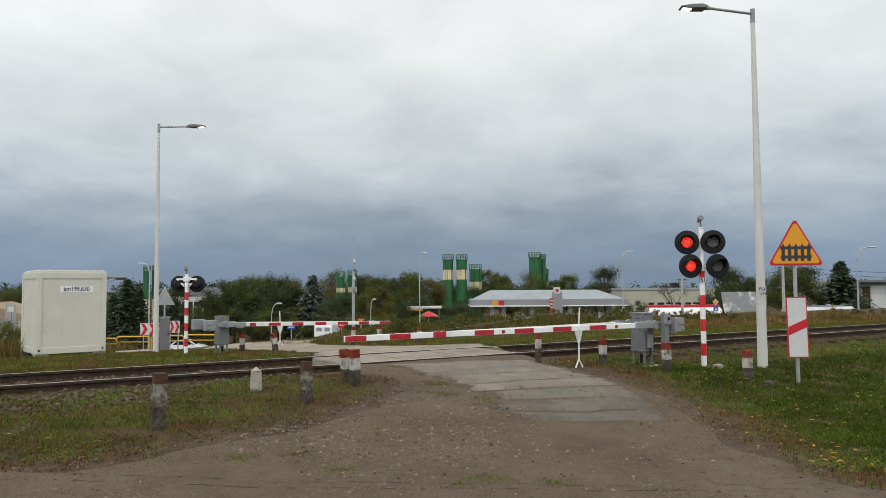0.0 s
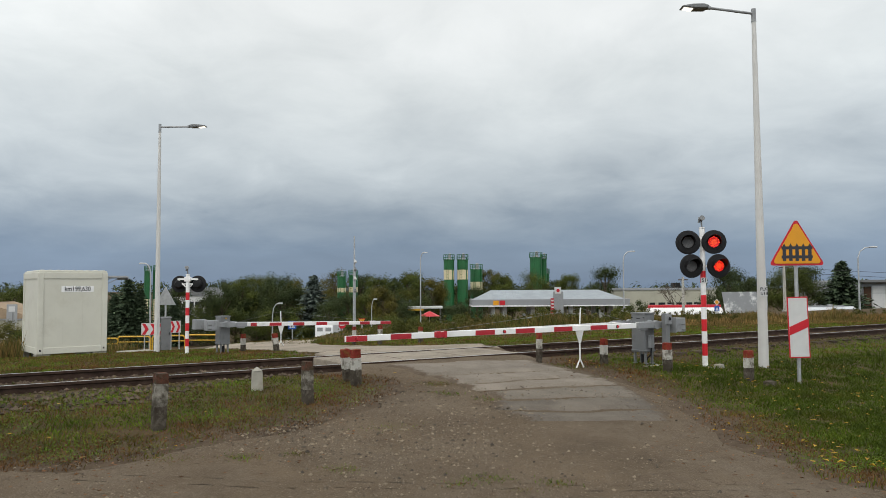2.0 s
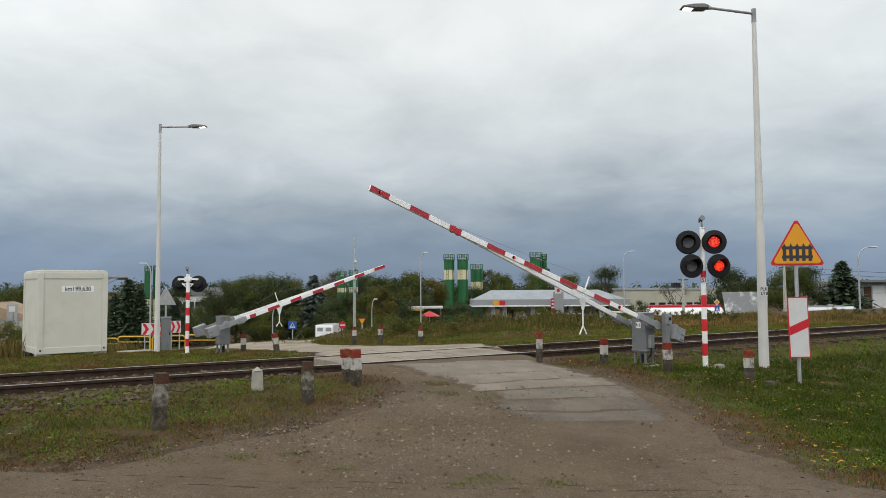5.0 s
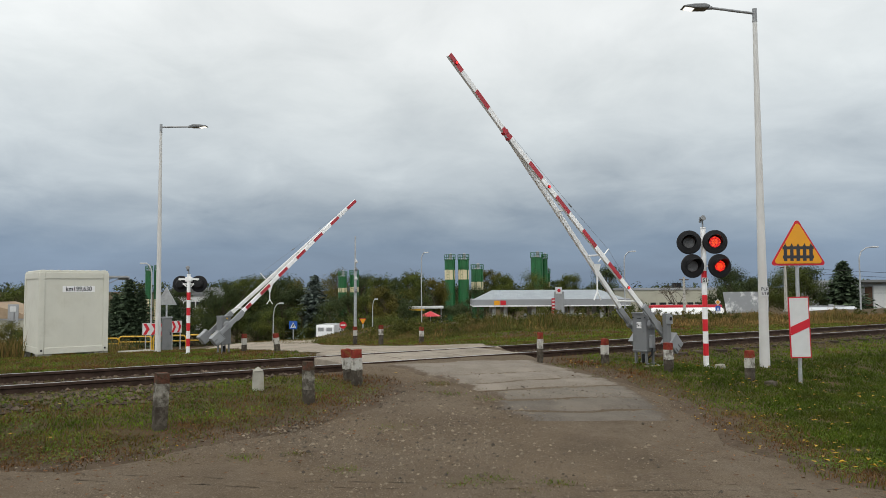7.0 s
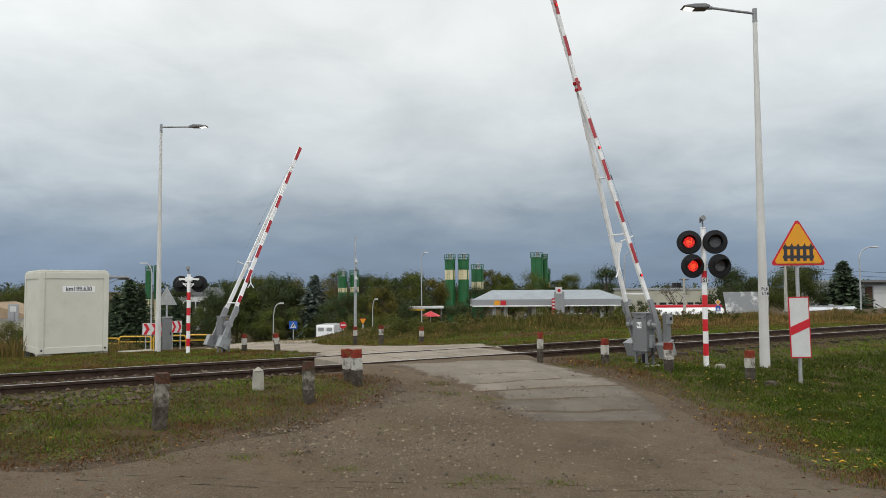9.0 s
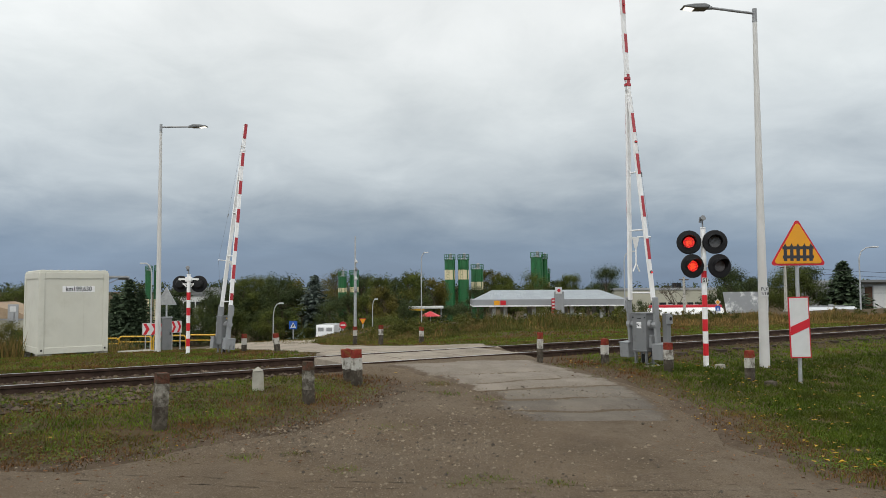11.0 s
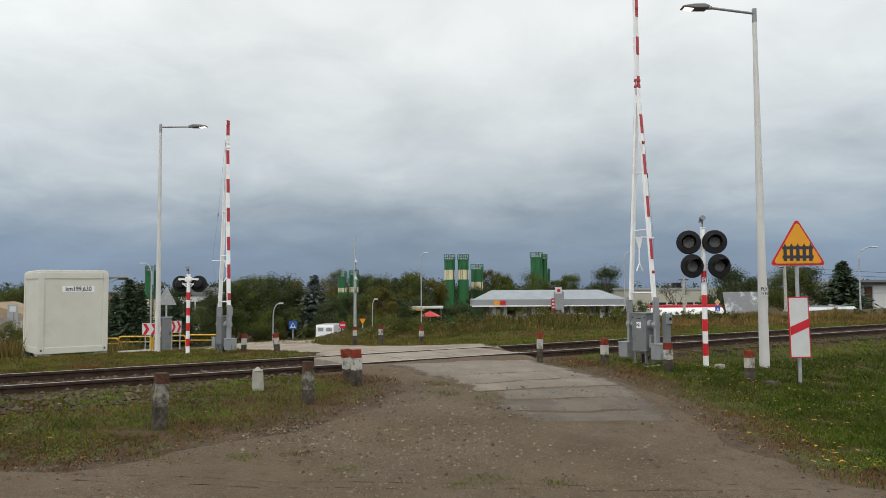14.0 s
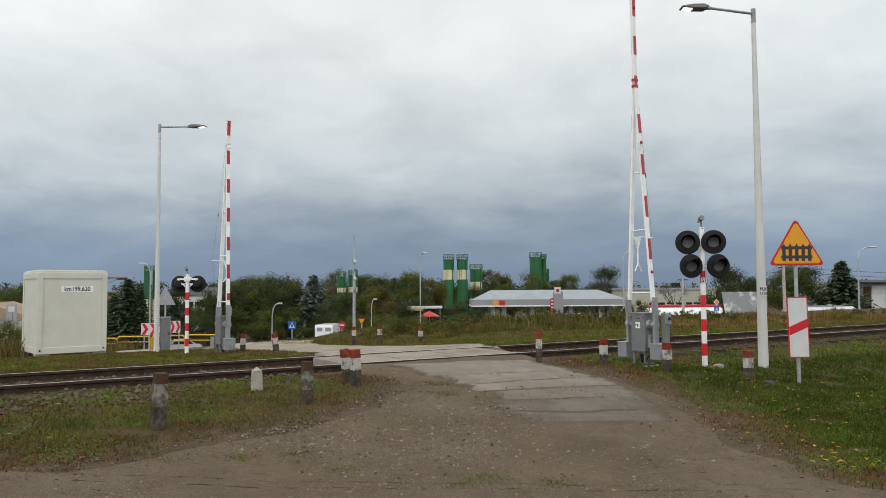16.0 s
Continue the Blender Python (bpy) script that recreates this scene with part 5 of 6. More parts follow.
board = thing("hoarding", 27.1, 66, G(27.1, 66), 4, "tilted bare metal hoarding with peeling white patches", "hoarding")
hz = -G(27.1, 66)
part("panel", prism(B(), [(-1.75, hz - 0.95), (2.1, hz - 0.95), (2.1, hz + 1.2), (-2.1, hz + 1.2)], 0.06), "tarp", board)
for x in (-1.2, 0.4, 1.7):
    part("post", rod(B(), (x, 0.1, -0.1), (x, 0.1, hz + 1.0), 0.06, seg=8), "galv", board)


bb = thing("advert_board", -40.9, 70, G(-40.9, 70), 6, "grey advertising board on legs before the sheds", "board")
bz = -G(-40.9, 70)
part("panel", box(B(), 0.95, 0.1, 1.75, 0, 0, bz - 1.35, bevel=0.02), "wallgrey", bb)
part("poster", box(B(), 0.55, 0.02, 0.5, 0.0, -0.06, bz - 0.3), "signwhite", bb, "pale poster field")
for k in range(4):
    part("text_bar", box(B(), 0.09, 0.02, 0.22, 0.12, -0.06, bz - 1.25 + k * 0.22), "gear", bb)
for dx in (-0.35, 0.35):
    part("leg", rod(B(), (dx, 0, -0.1), (dx, 0, bz - 1.3), 0.05, seg=8), "galv", bb)
office = bpy.data.objects["office_building"]
for k in range(4):
    for j in range(6):
        part("facade_panel", box(B(), 1.55, 0.06, 1.95 if k < 3 else 0.85, -3.6 + j * 1.6, -5.03, k * 2.02, bevel=0.012), "signwhite", office, "pale facade panel")
part("roof_overhang", box(B(), 13.4, 1.4, 0.30, -0.8, -5.4, 7.3, bevel=0.03), "gear", office, "dark roof overhang")
part("entrance_glazing", box(B(), 0.85, 0.08, 5.6, -4.95, -5.05, 1.2, bevel=0.02), "rustcap", office, "dark red glazed stair window")
wh = bpy.data.objects["warehouse"]
for k in range(4):
    part("wall_pier", box(B(), 0.18, 0.12, 6.2, -6.9 + k * 4.6, -5.05, 0, bevel=0.02), "wallcream", wh)
part("roof_hatch", box(B(), 1.2, 1.1, 0.85, 1.4, -3.2, 6.7, bevel=0.05), "black", wh, "dark roof hatch")


def build_tanker(x, y, z, rz, ln, top, mt, stripe, label):
    s = thing("tanker_trailer", x, y, z, rz, label, "tanker", "parked tankers")
    bm = B()
    rod(bm, (-ln / 2, 0, top - 0.95), (ln / 2, 0, top - 0.95), 0.95, seg=24)
    bmesh.ops.bevel(bm, geom=[e for e in bm.edges if abs(e.verts[0].co.x - e.verts[1].co.x) < 0.01], offset=0.2, segments=3, affect="EDGES")
    part("tank", bm, mt, s, "", True)
    if stripe:
        part("red_stripe", box(B(), ln * 0.96, 1.0, 0.45, 0, 0, top - 0.3, bevel=0.1), "signred", s)
    part("frame", box(B(), ln * 0.95, 0.9, 0.3, 0, 0, top - 2.2), "gear", s)
    for dx in (-ln * 0.32, -ln * 0.2, ln * 0.36):
        part("wheel", rod(B(), (dx, -1.1, 0.5), (dx, -0.8, 0.5), 0.5, seg=20), "tyre", s)
    part("walkway", box(B(), ln * 0.7, 0.5, 0.06, 0, 0, top), "galv", s)
    for dx in (-ln * 0.2, ln * 0.15):
        part("hatch", rod(B(), (dx, 0, top), (dx, 0, top + 0.2), 0.25, seg=12), "galv", s)


build_tanker(26.9, 82, -5.0, 0, 8.2, 4.55, "white", True, "white tanker with a red top stripe parked in the yard")
build_tanker(38.9, 76, -5.0, 0, 7.2, 4.6, "carsilver", False, "silver tanker trailer parked in the yard")


um = thing("parasol", -1.5, 84, G(-1.5, 84), 0, "faded red parasol beyond the weeds", "parasol")
uh = -0.92 - G(-1.5, 84)
part("pole", rod(B(), (0, 0, 0), (0, 0, uh), 0.04, seg=8), "galv", um)
part("canopy", rod(B(), (0, 0, uh - 0.55), (0, 0, uh), 1.25, 0.1, 8), "signred", um)
ex = thing("orange_machine", -6.7, 120, G(-6.7, 120), 0, "orange cab of a machine standing among the trees", "machine")
eh = -0.06 - G(-6.7, 120)
part("cab", box(B(), 0.85, 0.9, 1.3, 0, 0, eh, bevel=0.08), "railyellow", ex)
part("cab_window", box(B(), 0.5, 0.05, 0.5, 0, -0.45, eh + 0.6), "glass", ex)
part("tower", box(B(), 0.5, 0.5, eh, 0, 0, 0, bevel=0.03), "gear", ex)
for x, y, top in ((22.9, 70, 2.6), (30.7, 66, 3.6)):
    z = G(x, y)
    pl = thing("utility_pole", x, y, z, 0, "plain grey wooden utility pole", "pole", "utility poles")
    ph = top - z
    part("shaft", rod(B(), (0, 0, -0.2), (0, 0, ph), 0.16, 0.11, 10), "oldwhite", pl)
    part("crossarm", box(B(), 0.9, 0.1, 0.1, 0, 0, ph - 0.3), "bark", pl)
for dz in (0.0, 0.42):
    part("overhead_wire", bent(B(), [(0, 0, ph - 0.25 - dz), (10, 2, ph - 0.72 - dz), (20, 4, ph - 0.85 - dz), (34, 6, ph - 0.3 - dz)], 0.016, 5), "black", pl, "thin sagging overhead wire")


# ---------------------------------------------------------------- cars
def build_car(name, mt, label, kind="sedan"):
    c = thing(name, 0, 0, 0, 0, label, "car", "cars on the far road")
    W = 1.74
    side = [(-2.15, 0.35), (-2.2, 0.62), (-2.1, 0.86), (-1.55, 0.95), (-0.95, 1.38), (-0.35, 1.46), (0.45, 1.42), (1.15, 0.98), (1.85, 0.84), (2.15, 0.66), (2.18, 0.38), (2.0, 0.25), (-2.0, 0.25)]
    bm = B()
    prism(bm, side, W)
    bmesh.ops.bevel(bm, geom=list(bm.edges), offset=0.06, segments=2, affect="EDGES")
    part("body", bm, mt, c, "", True)
    for sy in (-1, 1):
        bm = B()
        prism(bm, [(-1.3, 0.97), (-0.88, 1.33), (-0.32, 1.39), (0.4, 1.36), (0.98, 0.98)], 0.02, pose(0, sy * (W / 2 + 0.005), 0))
        part("side_window", bm, "glass", c)
        for x in (-1.35, 1.35):
            w = part("wheel", rod(B(), (x, sy * (W / 2 + 0.02), 0.31), (x, sy * (W / 2 - 0.2), 0.31), 0.31, seg=24), "tyre", c)
            part("rim", rod(B(), (x, sy * (W / 2 + 0.03), 0.31), (x, sy * (W / 2 - 0.02), 0.31), 0.2, seg=16), "carsilver", w)
    for x0, z0, x1, z1 in ((0.55, 1.405, 1.1, 1.02), (-1.02, 1.345, -1.5, 0.99)):
        bm = B()
        vs = [bm.verts.new(v) for v in ((x0, -0.68, z0 + 0.02), (x0, 0.68, z0 + 0.02), (x1, 0.76, z1 + 0.02), (x1, -0.76, z1 + 0.02))]
        bm.faces.new(vs)
        bmesh.ops.solidify(bm, geom=list(bm.faces), thickness=0.02)
        part("windscreen", bm, "glass", c)
    for sy in (-0.6, 0.6):
        part("headlight", box(B(), 0.1, 0.34, 0.13, 2.1, sy, 0.6, bevel=0.03), "signwhite", c)
        part("tail_light", box(B(), 0.1, 0.3, 0.16, -2.14, sy, 0.68, bevel=0.03), "signred", c)
        part("mirror", box(B(), 0.12, 0.18, 0.11, 0.72, sy * 1.58, 0.98, bevel=0.03), mt, c)
    return c


cars = [build_car("car", "carwhite", "white saloon car driving on the far road"), build_car("car", "carwhite", "white hatchback driving on the far road"), build_car("car", "carsilver", "silver saloon car driving on the far road")]


def build_van(x, y, rz):
    v = thing("parked_van", x, y, G(x, y), rz, "white delivery van parked among the far shrubs", "van")
    part("body", prism(B(), [(-2.5, 0.35), (2.3, 0.35), (2.45, 1.0), (1.9, 1.25), (1.35, 2.3), (1.1, 2.42), (-2.45, 2.42), (-2.5, 2.2)], 1.9), "carwhite", v)
    for sy in (-0.45, 0.45):
        part("rear_window", box(B(), 0.03, 0.6, 0.4, -2.5, sy, 1.75, bevel=0.01), "gearlt", v)
        part("tail_light", box(B(), 0.04, 0.12, 0.4, -2.5, sy * 1.95, 0.8, bevel=0.01), "signred", v)
    part("rear_bumper", box(B(), 0.12, 1.8, 0.2, -2.52, 0, 0.38, bevel=0.02), "black", v)
    for sy in (-1, 1):
        part("cab_window", prism(B(), [(0.75, 1.3), (1.75, 1.3), (1.3, 2.05), (0.75, 2.05)], 0.02, pose(0, sy * 0.955, 0)), "glass", v)
        for dx in (-1.6, 1.6):
            part("wheel", rod(B(), (dx, sy * 0.97, 0.34), (dx, sy * 0.72, 0.34), 0.34, seg=20), "tyre", v)


build_van(-12.2, 80, 84)

# ---------------------------------------------------------------- trees
def rot_to(d):
    return Vector(d).to_track_quat("Z", "Y").to_matrix()


def leaf_cloud(name, centres, n, size, material, parent, rnd, flat=0.42):
    """Many small folded leaf sprays round clump centres."""
    verts, faces = [], []
    for _ in range(n):
        c, r = rnd.choice(centres)
        u = Vector((rnd.gauss(0, 1), rnd.gauss(0, 1), rnd.gauss(0, 0.85)))
        u = u.normalized() * (r * min(1.12, abs(rnd.gauss(0.72, 0.30))))
        p = c + u
        face = (u.normalized() + Vector((rnd.gauss(0, flat), rnd.gauss(0, flat), rnd.gauss(0.15, flat)))).normalized()
        d1 = face.cross(Vector((rnd.gauss(0, 1), rnd.gauss(0, 1), rnd.gauss(0, 1)))).normalized()
        d2 = face.cross(d1)
        s = size * rnd.uniform(0.55, 1.3)
        b = len(verts)
        verts += [p - d1 * s, p + d2 * s * 0.5, p + d1 * s, p - d2 * s * 0.45 - face * (s * 0.15)]
        faces += [(b, b + 1, b + 2), (b, b + 2, b + 3)]
    me = bpy.data.meshes.new(name)
    me.from_pydata([tuple(v) for v in verts], [], faces)
    me.materials.append(M[material])
    ob = new(name, me)
    ob.parent = parent
    return ob


def build_tree(x, y, h, w, seed, material, label, n=2600, bush=False, z=None):
    rnd = random.Random(seed)
    z = G(x, y) if z is None else z
    t = thing("bush" if bush else "tree", x, y, z, 0, label, "bush" if bush else "tree", "trees beyond the crossing")
    bm = B()
    trunk_h = h * (0.15 if bush else 0.30)
    rod(bm, (0, 0, -0.2), (0, 0, trunk_h), 0.03 * h, 0.022 * h, 8)
    rod(bm, (0, 0, trunk_h), (rnd.uniform(-0.1, 0.1) * w, 0, h * 0.75), 0.022 * h, 0.006 * h, 7)
    centres = []
    for k in range(24 if not bush else 16):
        a = rnd.uniform(0, 6.28)
        u = rnd.uniform(0.18 if bush else 0.28, 0.93)
        reach = w * 0.5 * (0.35 + 0.75 * math.sin(math.pi * min(1, max(0, (u - 0.12) / 0.92)) ** 0.8)) * rnd.uniform(0.55, 1.05)
        c = Vector((reach * math.cos(a) * 0.85, reach * math.sin(a) * 0.85, h * u))
        rod(bm, (0, 0, h * max(0.12, u - 0.25)), c, 0.010 * h, 0.003 * h, 5)
        centres.append((c, w * rnd.uniform(0.16, 0.26)))
    centres.append((Vector((0, 0, h * 0.9)), w * 0.15))
    part("trunk", bm, "bark", t)
    leaf_cloud("crown", centres, n, 0.0068 * max(h, w) + 0.042, material, t, rnd)
    return t


def build_bare_tree(x, y, h, w, seed):
    """A leafless autumn tree of forking twigs."""
    rnd = random.Random(seed)
    t = thing("bare_tree", x, y, G(x, y), 0, "leafless tree with fine brown twigs beside the warehouse", "tree")
    bm = B()

    def fork(p, d, ln, r, depth):
        q = p + d * ln
        rod(bm, p, q, r, r * 0.65, 5, False)
        if depth:
            for _ in range(3 if depth > 1 else 4):
                d2 = (d + Vector((rnd.gauss(0, 0.5) * w / h, rnd.gauss(0, 0.5) * w / h, rnd.gauss(0.12, 0.3)))).normalized()
                fork(q, d2, ln * rnd.uniform(0.6, 0.85), r * 0.6, depth - 1)

    fork(Vector((0, 0, -0.1)), Vector((0, 0, 1)), h * 0.34, 0.02 * h, 4)
    part("trunk", bm, "bark", t)


def build_spruce(x, y, h, w, seed, material, label, z=None):
    rnd = random.Random(seed)
    z = G(x, y) if z is None else z
    t = thing("spruce", x, y, z, 0, label, "tree", "spruces beyond the crossing")
    bm = B()
    rod(bm, (0, 0, -0.2), (0, 0, h), 0.02 * h, 0.004 * h, 8)
    part("trunk", bm, "bark", t)
    verts, faces = [], []
    tiers = 34
    for k in range(tiers):
        u = (k + 0.3) / tiers
        zz = h * (0.05 + 0.95 * u)
        r = w * 0.5 * (1 - u) ** 0.85 + 0.04 * w
        nb = 12
        for j in range(nb):
            a = 6.2832 * (j + rnd.uniform(-0.4, 0.4)) / nb + k
            rr = r * rnd.uniform(0.6, 1.18)
            zz = h * (0.05 + 0.95 * u) + rnd.uniform(-0.8, 0.8) * h / tiers
            d = Vector((math.cos(a), math.sin(a), 0))
            sd = Vector((-d.y, d.x, 0))
            for m in range(9):
                f = (m + rnd.uniform(0, 1)) / 9
                p = d * rr * f + Vector((0, 0, zz + (-0.30 * rr * f + 0.12 * rr * f * f) + rnd.uniform(-0.1, 0.1) * h / tiers))
                s = (0.13 * rr + 0.06 * w) * (1.1 - 0.6 * f) * rnd.uniform(0.7, 1.3)
                dirv = (d * rnd.uniform(0.2, 1.0) + sd * rnd.uniform(-1, 1) + Vector((0, 0, rnd.uniform(-0.5, 0.25)))).normalized()
                o = dirv.cross(Vector((rnd.gauss(0, 0.5), rnd.gauss(0, 0.5), 1))).normalized()
                b = len(verts)
                verts += [tuple(p - dirv * s * 0.4), tuple(p + o * s * 0.28), tuple(p + dirv * s), tuple(p - o * s * 0.28 + Vector((0, 0, -0.1 * s)))]
                faces += [(b, b + 1, b + 2), (b, b + 2, b + 3)]
    me = bpy.data.meshes.new("crown")
    me.from_pydata(verts, [], faces)
    me.materials.append(M[material])
    ob = new("crown", me)
    ob.parent = t
    return t


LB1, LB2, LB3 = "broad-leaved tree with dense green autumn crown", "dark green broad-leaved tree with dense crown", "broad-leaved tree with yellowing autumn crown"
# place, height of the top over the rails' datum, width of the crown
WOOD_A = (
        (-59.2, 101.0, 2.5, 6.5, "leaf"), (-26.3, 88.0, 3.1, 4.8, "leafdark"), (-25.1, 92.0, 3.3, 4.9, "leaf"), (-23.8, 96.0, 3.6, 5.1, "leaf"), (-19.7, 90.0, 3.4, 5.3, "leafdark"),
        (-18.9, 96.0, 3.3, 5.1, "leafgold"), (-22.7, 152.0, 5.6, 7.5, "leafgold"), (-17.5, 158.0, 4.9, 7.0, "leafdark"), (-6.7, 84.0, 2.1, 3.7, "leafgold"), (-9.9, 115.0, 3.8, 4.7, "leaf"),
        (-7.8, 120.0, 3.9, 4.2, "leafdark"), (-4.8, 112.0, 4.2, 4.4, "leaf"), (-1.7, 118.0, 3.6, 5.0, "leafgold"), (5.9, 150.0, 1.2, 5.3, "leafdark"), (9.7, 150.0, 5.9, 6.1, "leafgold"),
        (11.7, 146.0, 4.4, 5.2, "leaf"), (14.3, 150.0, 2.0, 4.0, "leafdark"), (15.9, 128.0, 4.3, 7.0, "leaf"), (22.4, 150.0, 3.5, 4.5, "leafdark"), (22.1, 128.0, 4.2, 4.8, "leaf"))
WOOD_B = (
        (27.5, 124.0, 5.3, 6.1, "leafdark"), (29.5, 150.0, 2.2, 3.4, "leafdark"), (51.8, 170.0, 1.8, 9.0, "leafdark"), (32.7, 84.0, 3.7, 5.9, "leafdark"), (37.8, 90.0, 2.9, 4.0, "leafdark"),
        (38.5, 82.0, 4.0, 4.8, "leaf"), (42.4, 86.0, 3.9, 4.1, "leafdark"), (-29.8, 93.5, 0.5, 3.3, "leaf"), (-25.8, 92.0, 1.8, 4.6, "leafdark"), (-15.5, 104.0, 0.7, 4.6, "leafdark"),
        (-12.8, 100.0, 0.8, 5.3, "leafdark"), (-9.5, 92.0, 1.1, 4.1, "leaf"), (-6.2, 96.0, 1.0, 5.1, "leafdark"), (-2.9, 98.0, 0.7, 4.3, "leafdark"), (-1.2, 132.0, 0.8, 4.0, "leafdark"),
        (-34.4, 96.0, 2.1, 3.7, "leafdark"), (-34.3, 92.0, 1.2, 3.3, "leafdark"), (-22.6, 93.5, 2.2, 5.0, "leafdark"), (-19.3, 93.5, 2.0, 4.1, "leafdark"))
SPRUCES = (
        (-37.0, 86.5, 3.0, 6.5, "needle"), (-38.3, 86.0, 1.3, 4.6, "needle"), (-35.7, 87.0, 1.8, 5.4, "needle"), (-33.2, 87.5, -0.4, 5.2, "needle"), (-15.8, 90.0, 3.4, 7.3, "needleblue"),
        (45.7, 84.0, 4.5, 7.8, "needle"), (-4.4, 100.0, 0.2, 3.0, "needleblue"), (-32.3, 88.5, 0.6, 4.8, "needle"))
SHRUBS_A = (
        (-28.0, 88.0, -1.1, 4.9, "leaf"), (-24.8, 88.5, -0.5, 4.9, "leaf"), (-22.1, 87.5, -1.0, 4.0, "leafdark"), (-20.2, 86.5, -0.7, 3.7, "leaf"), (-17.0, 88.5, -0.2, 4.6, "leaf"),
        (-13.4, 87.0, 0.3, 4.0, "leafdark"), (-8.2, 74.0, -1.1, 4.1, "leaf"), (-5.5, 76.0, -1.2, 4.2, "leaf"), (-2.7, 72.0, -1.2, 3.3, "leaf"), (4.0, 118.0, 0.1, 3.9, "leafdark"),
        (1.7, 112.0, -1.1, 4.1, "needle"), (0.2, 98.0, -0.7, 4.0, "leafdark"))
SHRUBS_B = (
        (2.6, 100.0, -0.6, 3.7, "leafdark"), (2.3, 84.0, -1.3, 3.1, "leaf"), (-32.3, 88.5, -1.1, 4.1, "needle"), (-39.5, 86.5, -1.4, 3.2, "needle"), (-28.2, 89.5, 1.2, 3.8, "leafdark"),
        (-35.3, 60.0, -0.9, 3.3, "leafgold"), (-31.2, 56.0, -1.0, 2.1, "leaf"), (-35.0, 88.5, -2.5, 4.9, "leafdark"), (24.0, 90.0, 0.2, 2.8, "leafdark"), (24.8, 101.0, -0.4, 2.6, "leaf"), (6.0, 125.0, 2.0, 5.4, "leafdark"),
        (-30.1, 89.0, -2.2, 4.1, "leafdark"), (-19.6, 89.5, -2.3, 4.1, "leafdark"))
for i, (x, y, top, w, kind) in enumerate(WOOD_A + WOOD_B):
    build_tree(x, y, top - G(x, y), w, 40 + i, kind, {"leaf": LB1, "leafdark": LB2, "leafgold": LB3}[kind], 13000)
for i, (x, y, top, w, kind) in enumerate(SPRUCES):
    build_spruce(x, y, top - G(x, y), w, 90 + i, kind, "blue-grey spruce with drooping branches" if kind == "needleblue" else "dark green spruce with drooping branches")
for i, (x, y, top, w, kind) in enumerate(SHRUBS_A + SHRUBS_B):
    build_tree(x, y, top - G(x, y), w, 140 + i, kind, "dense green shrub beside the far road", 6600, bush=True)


build_bare_tree(31.9, 100, 6.6, 7.0, 5)


def build_far_woods():
    """The last belt of trees, one mass of foliage far behind everything."""
    rnd = random.Random(77)
    centres = []
    for i in range(300):
        x, y = rnd.uniform(-210, 210), rnd.uniform(230, 275)
        top = 4.2 + 2.2 * noise.noise((x * 0.05, 1, 7)) + rnd.uniform(-1.0, 1.0)
        if 25 < x < 120:
            top -= 1.6
        for k in range(4):
            centres.append((Vector((x + rnd.uniform(-2, 2), y, -4.5 + (top + 3.0) * k / 3)), rnd.uniform(1.5, 2.6)))
    ob = leaf_cloud("distant_woods", centres, 46000, 0.52, "leafdark", None, rnd)
    tagged(ob, "distant belt of dark green woods", "woods", kind="stuff")


build_far_woods()


# ---------------------------------------------------------------- grass, weeds, stones, leaves
def blades(name, spots, material, label, category):
    """Grass and weed blades: (x, y, z, length, width, lean)."""
    rnd = random.Random(len(spots))
    verts, faces = [], []
    for x, y, z, ln, wd, lean in spots:
        a, b = rnd.uniform(0, 6.2832), rnd.uniform(0, 6.2832)
        ca, sa = math.cos(a) * wd, math.sin(a) * wd
        lx, ly = math.cos(b) * lean * ln, math.sin(b) * lean * ln
        i = len(verts)
        verts += [(x - ca, y - sa, z), (x + ca, y + sa, z), (x + lx * 0.35 - ca * 0.7, y + ly * 0.35 - sa * 0.7, z + ln * 0.55), (x + lx * 0.35 + ca * 0.7, y + ly * 0.35 + sa * 0.7, z + ln * 0.55), (x + lx, y + ly, z + ln * 0.92)]
        faces += [(i, i + 1, i + 3, i + 2), (i + 2, i + 3, i + 4)]
    me = bpy.data.meshes.new(name)
    me.from_pydata(verts, [], faces)
    me.materials.append(M[material])
    return tagged(new(name, me), label, category, kind="stuff")


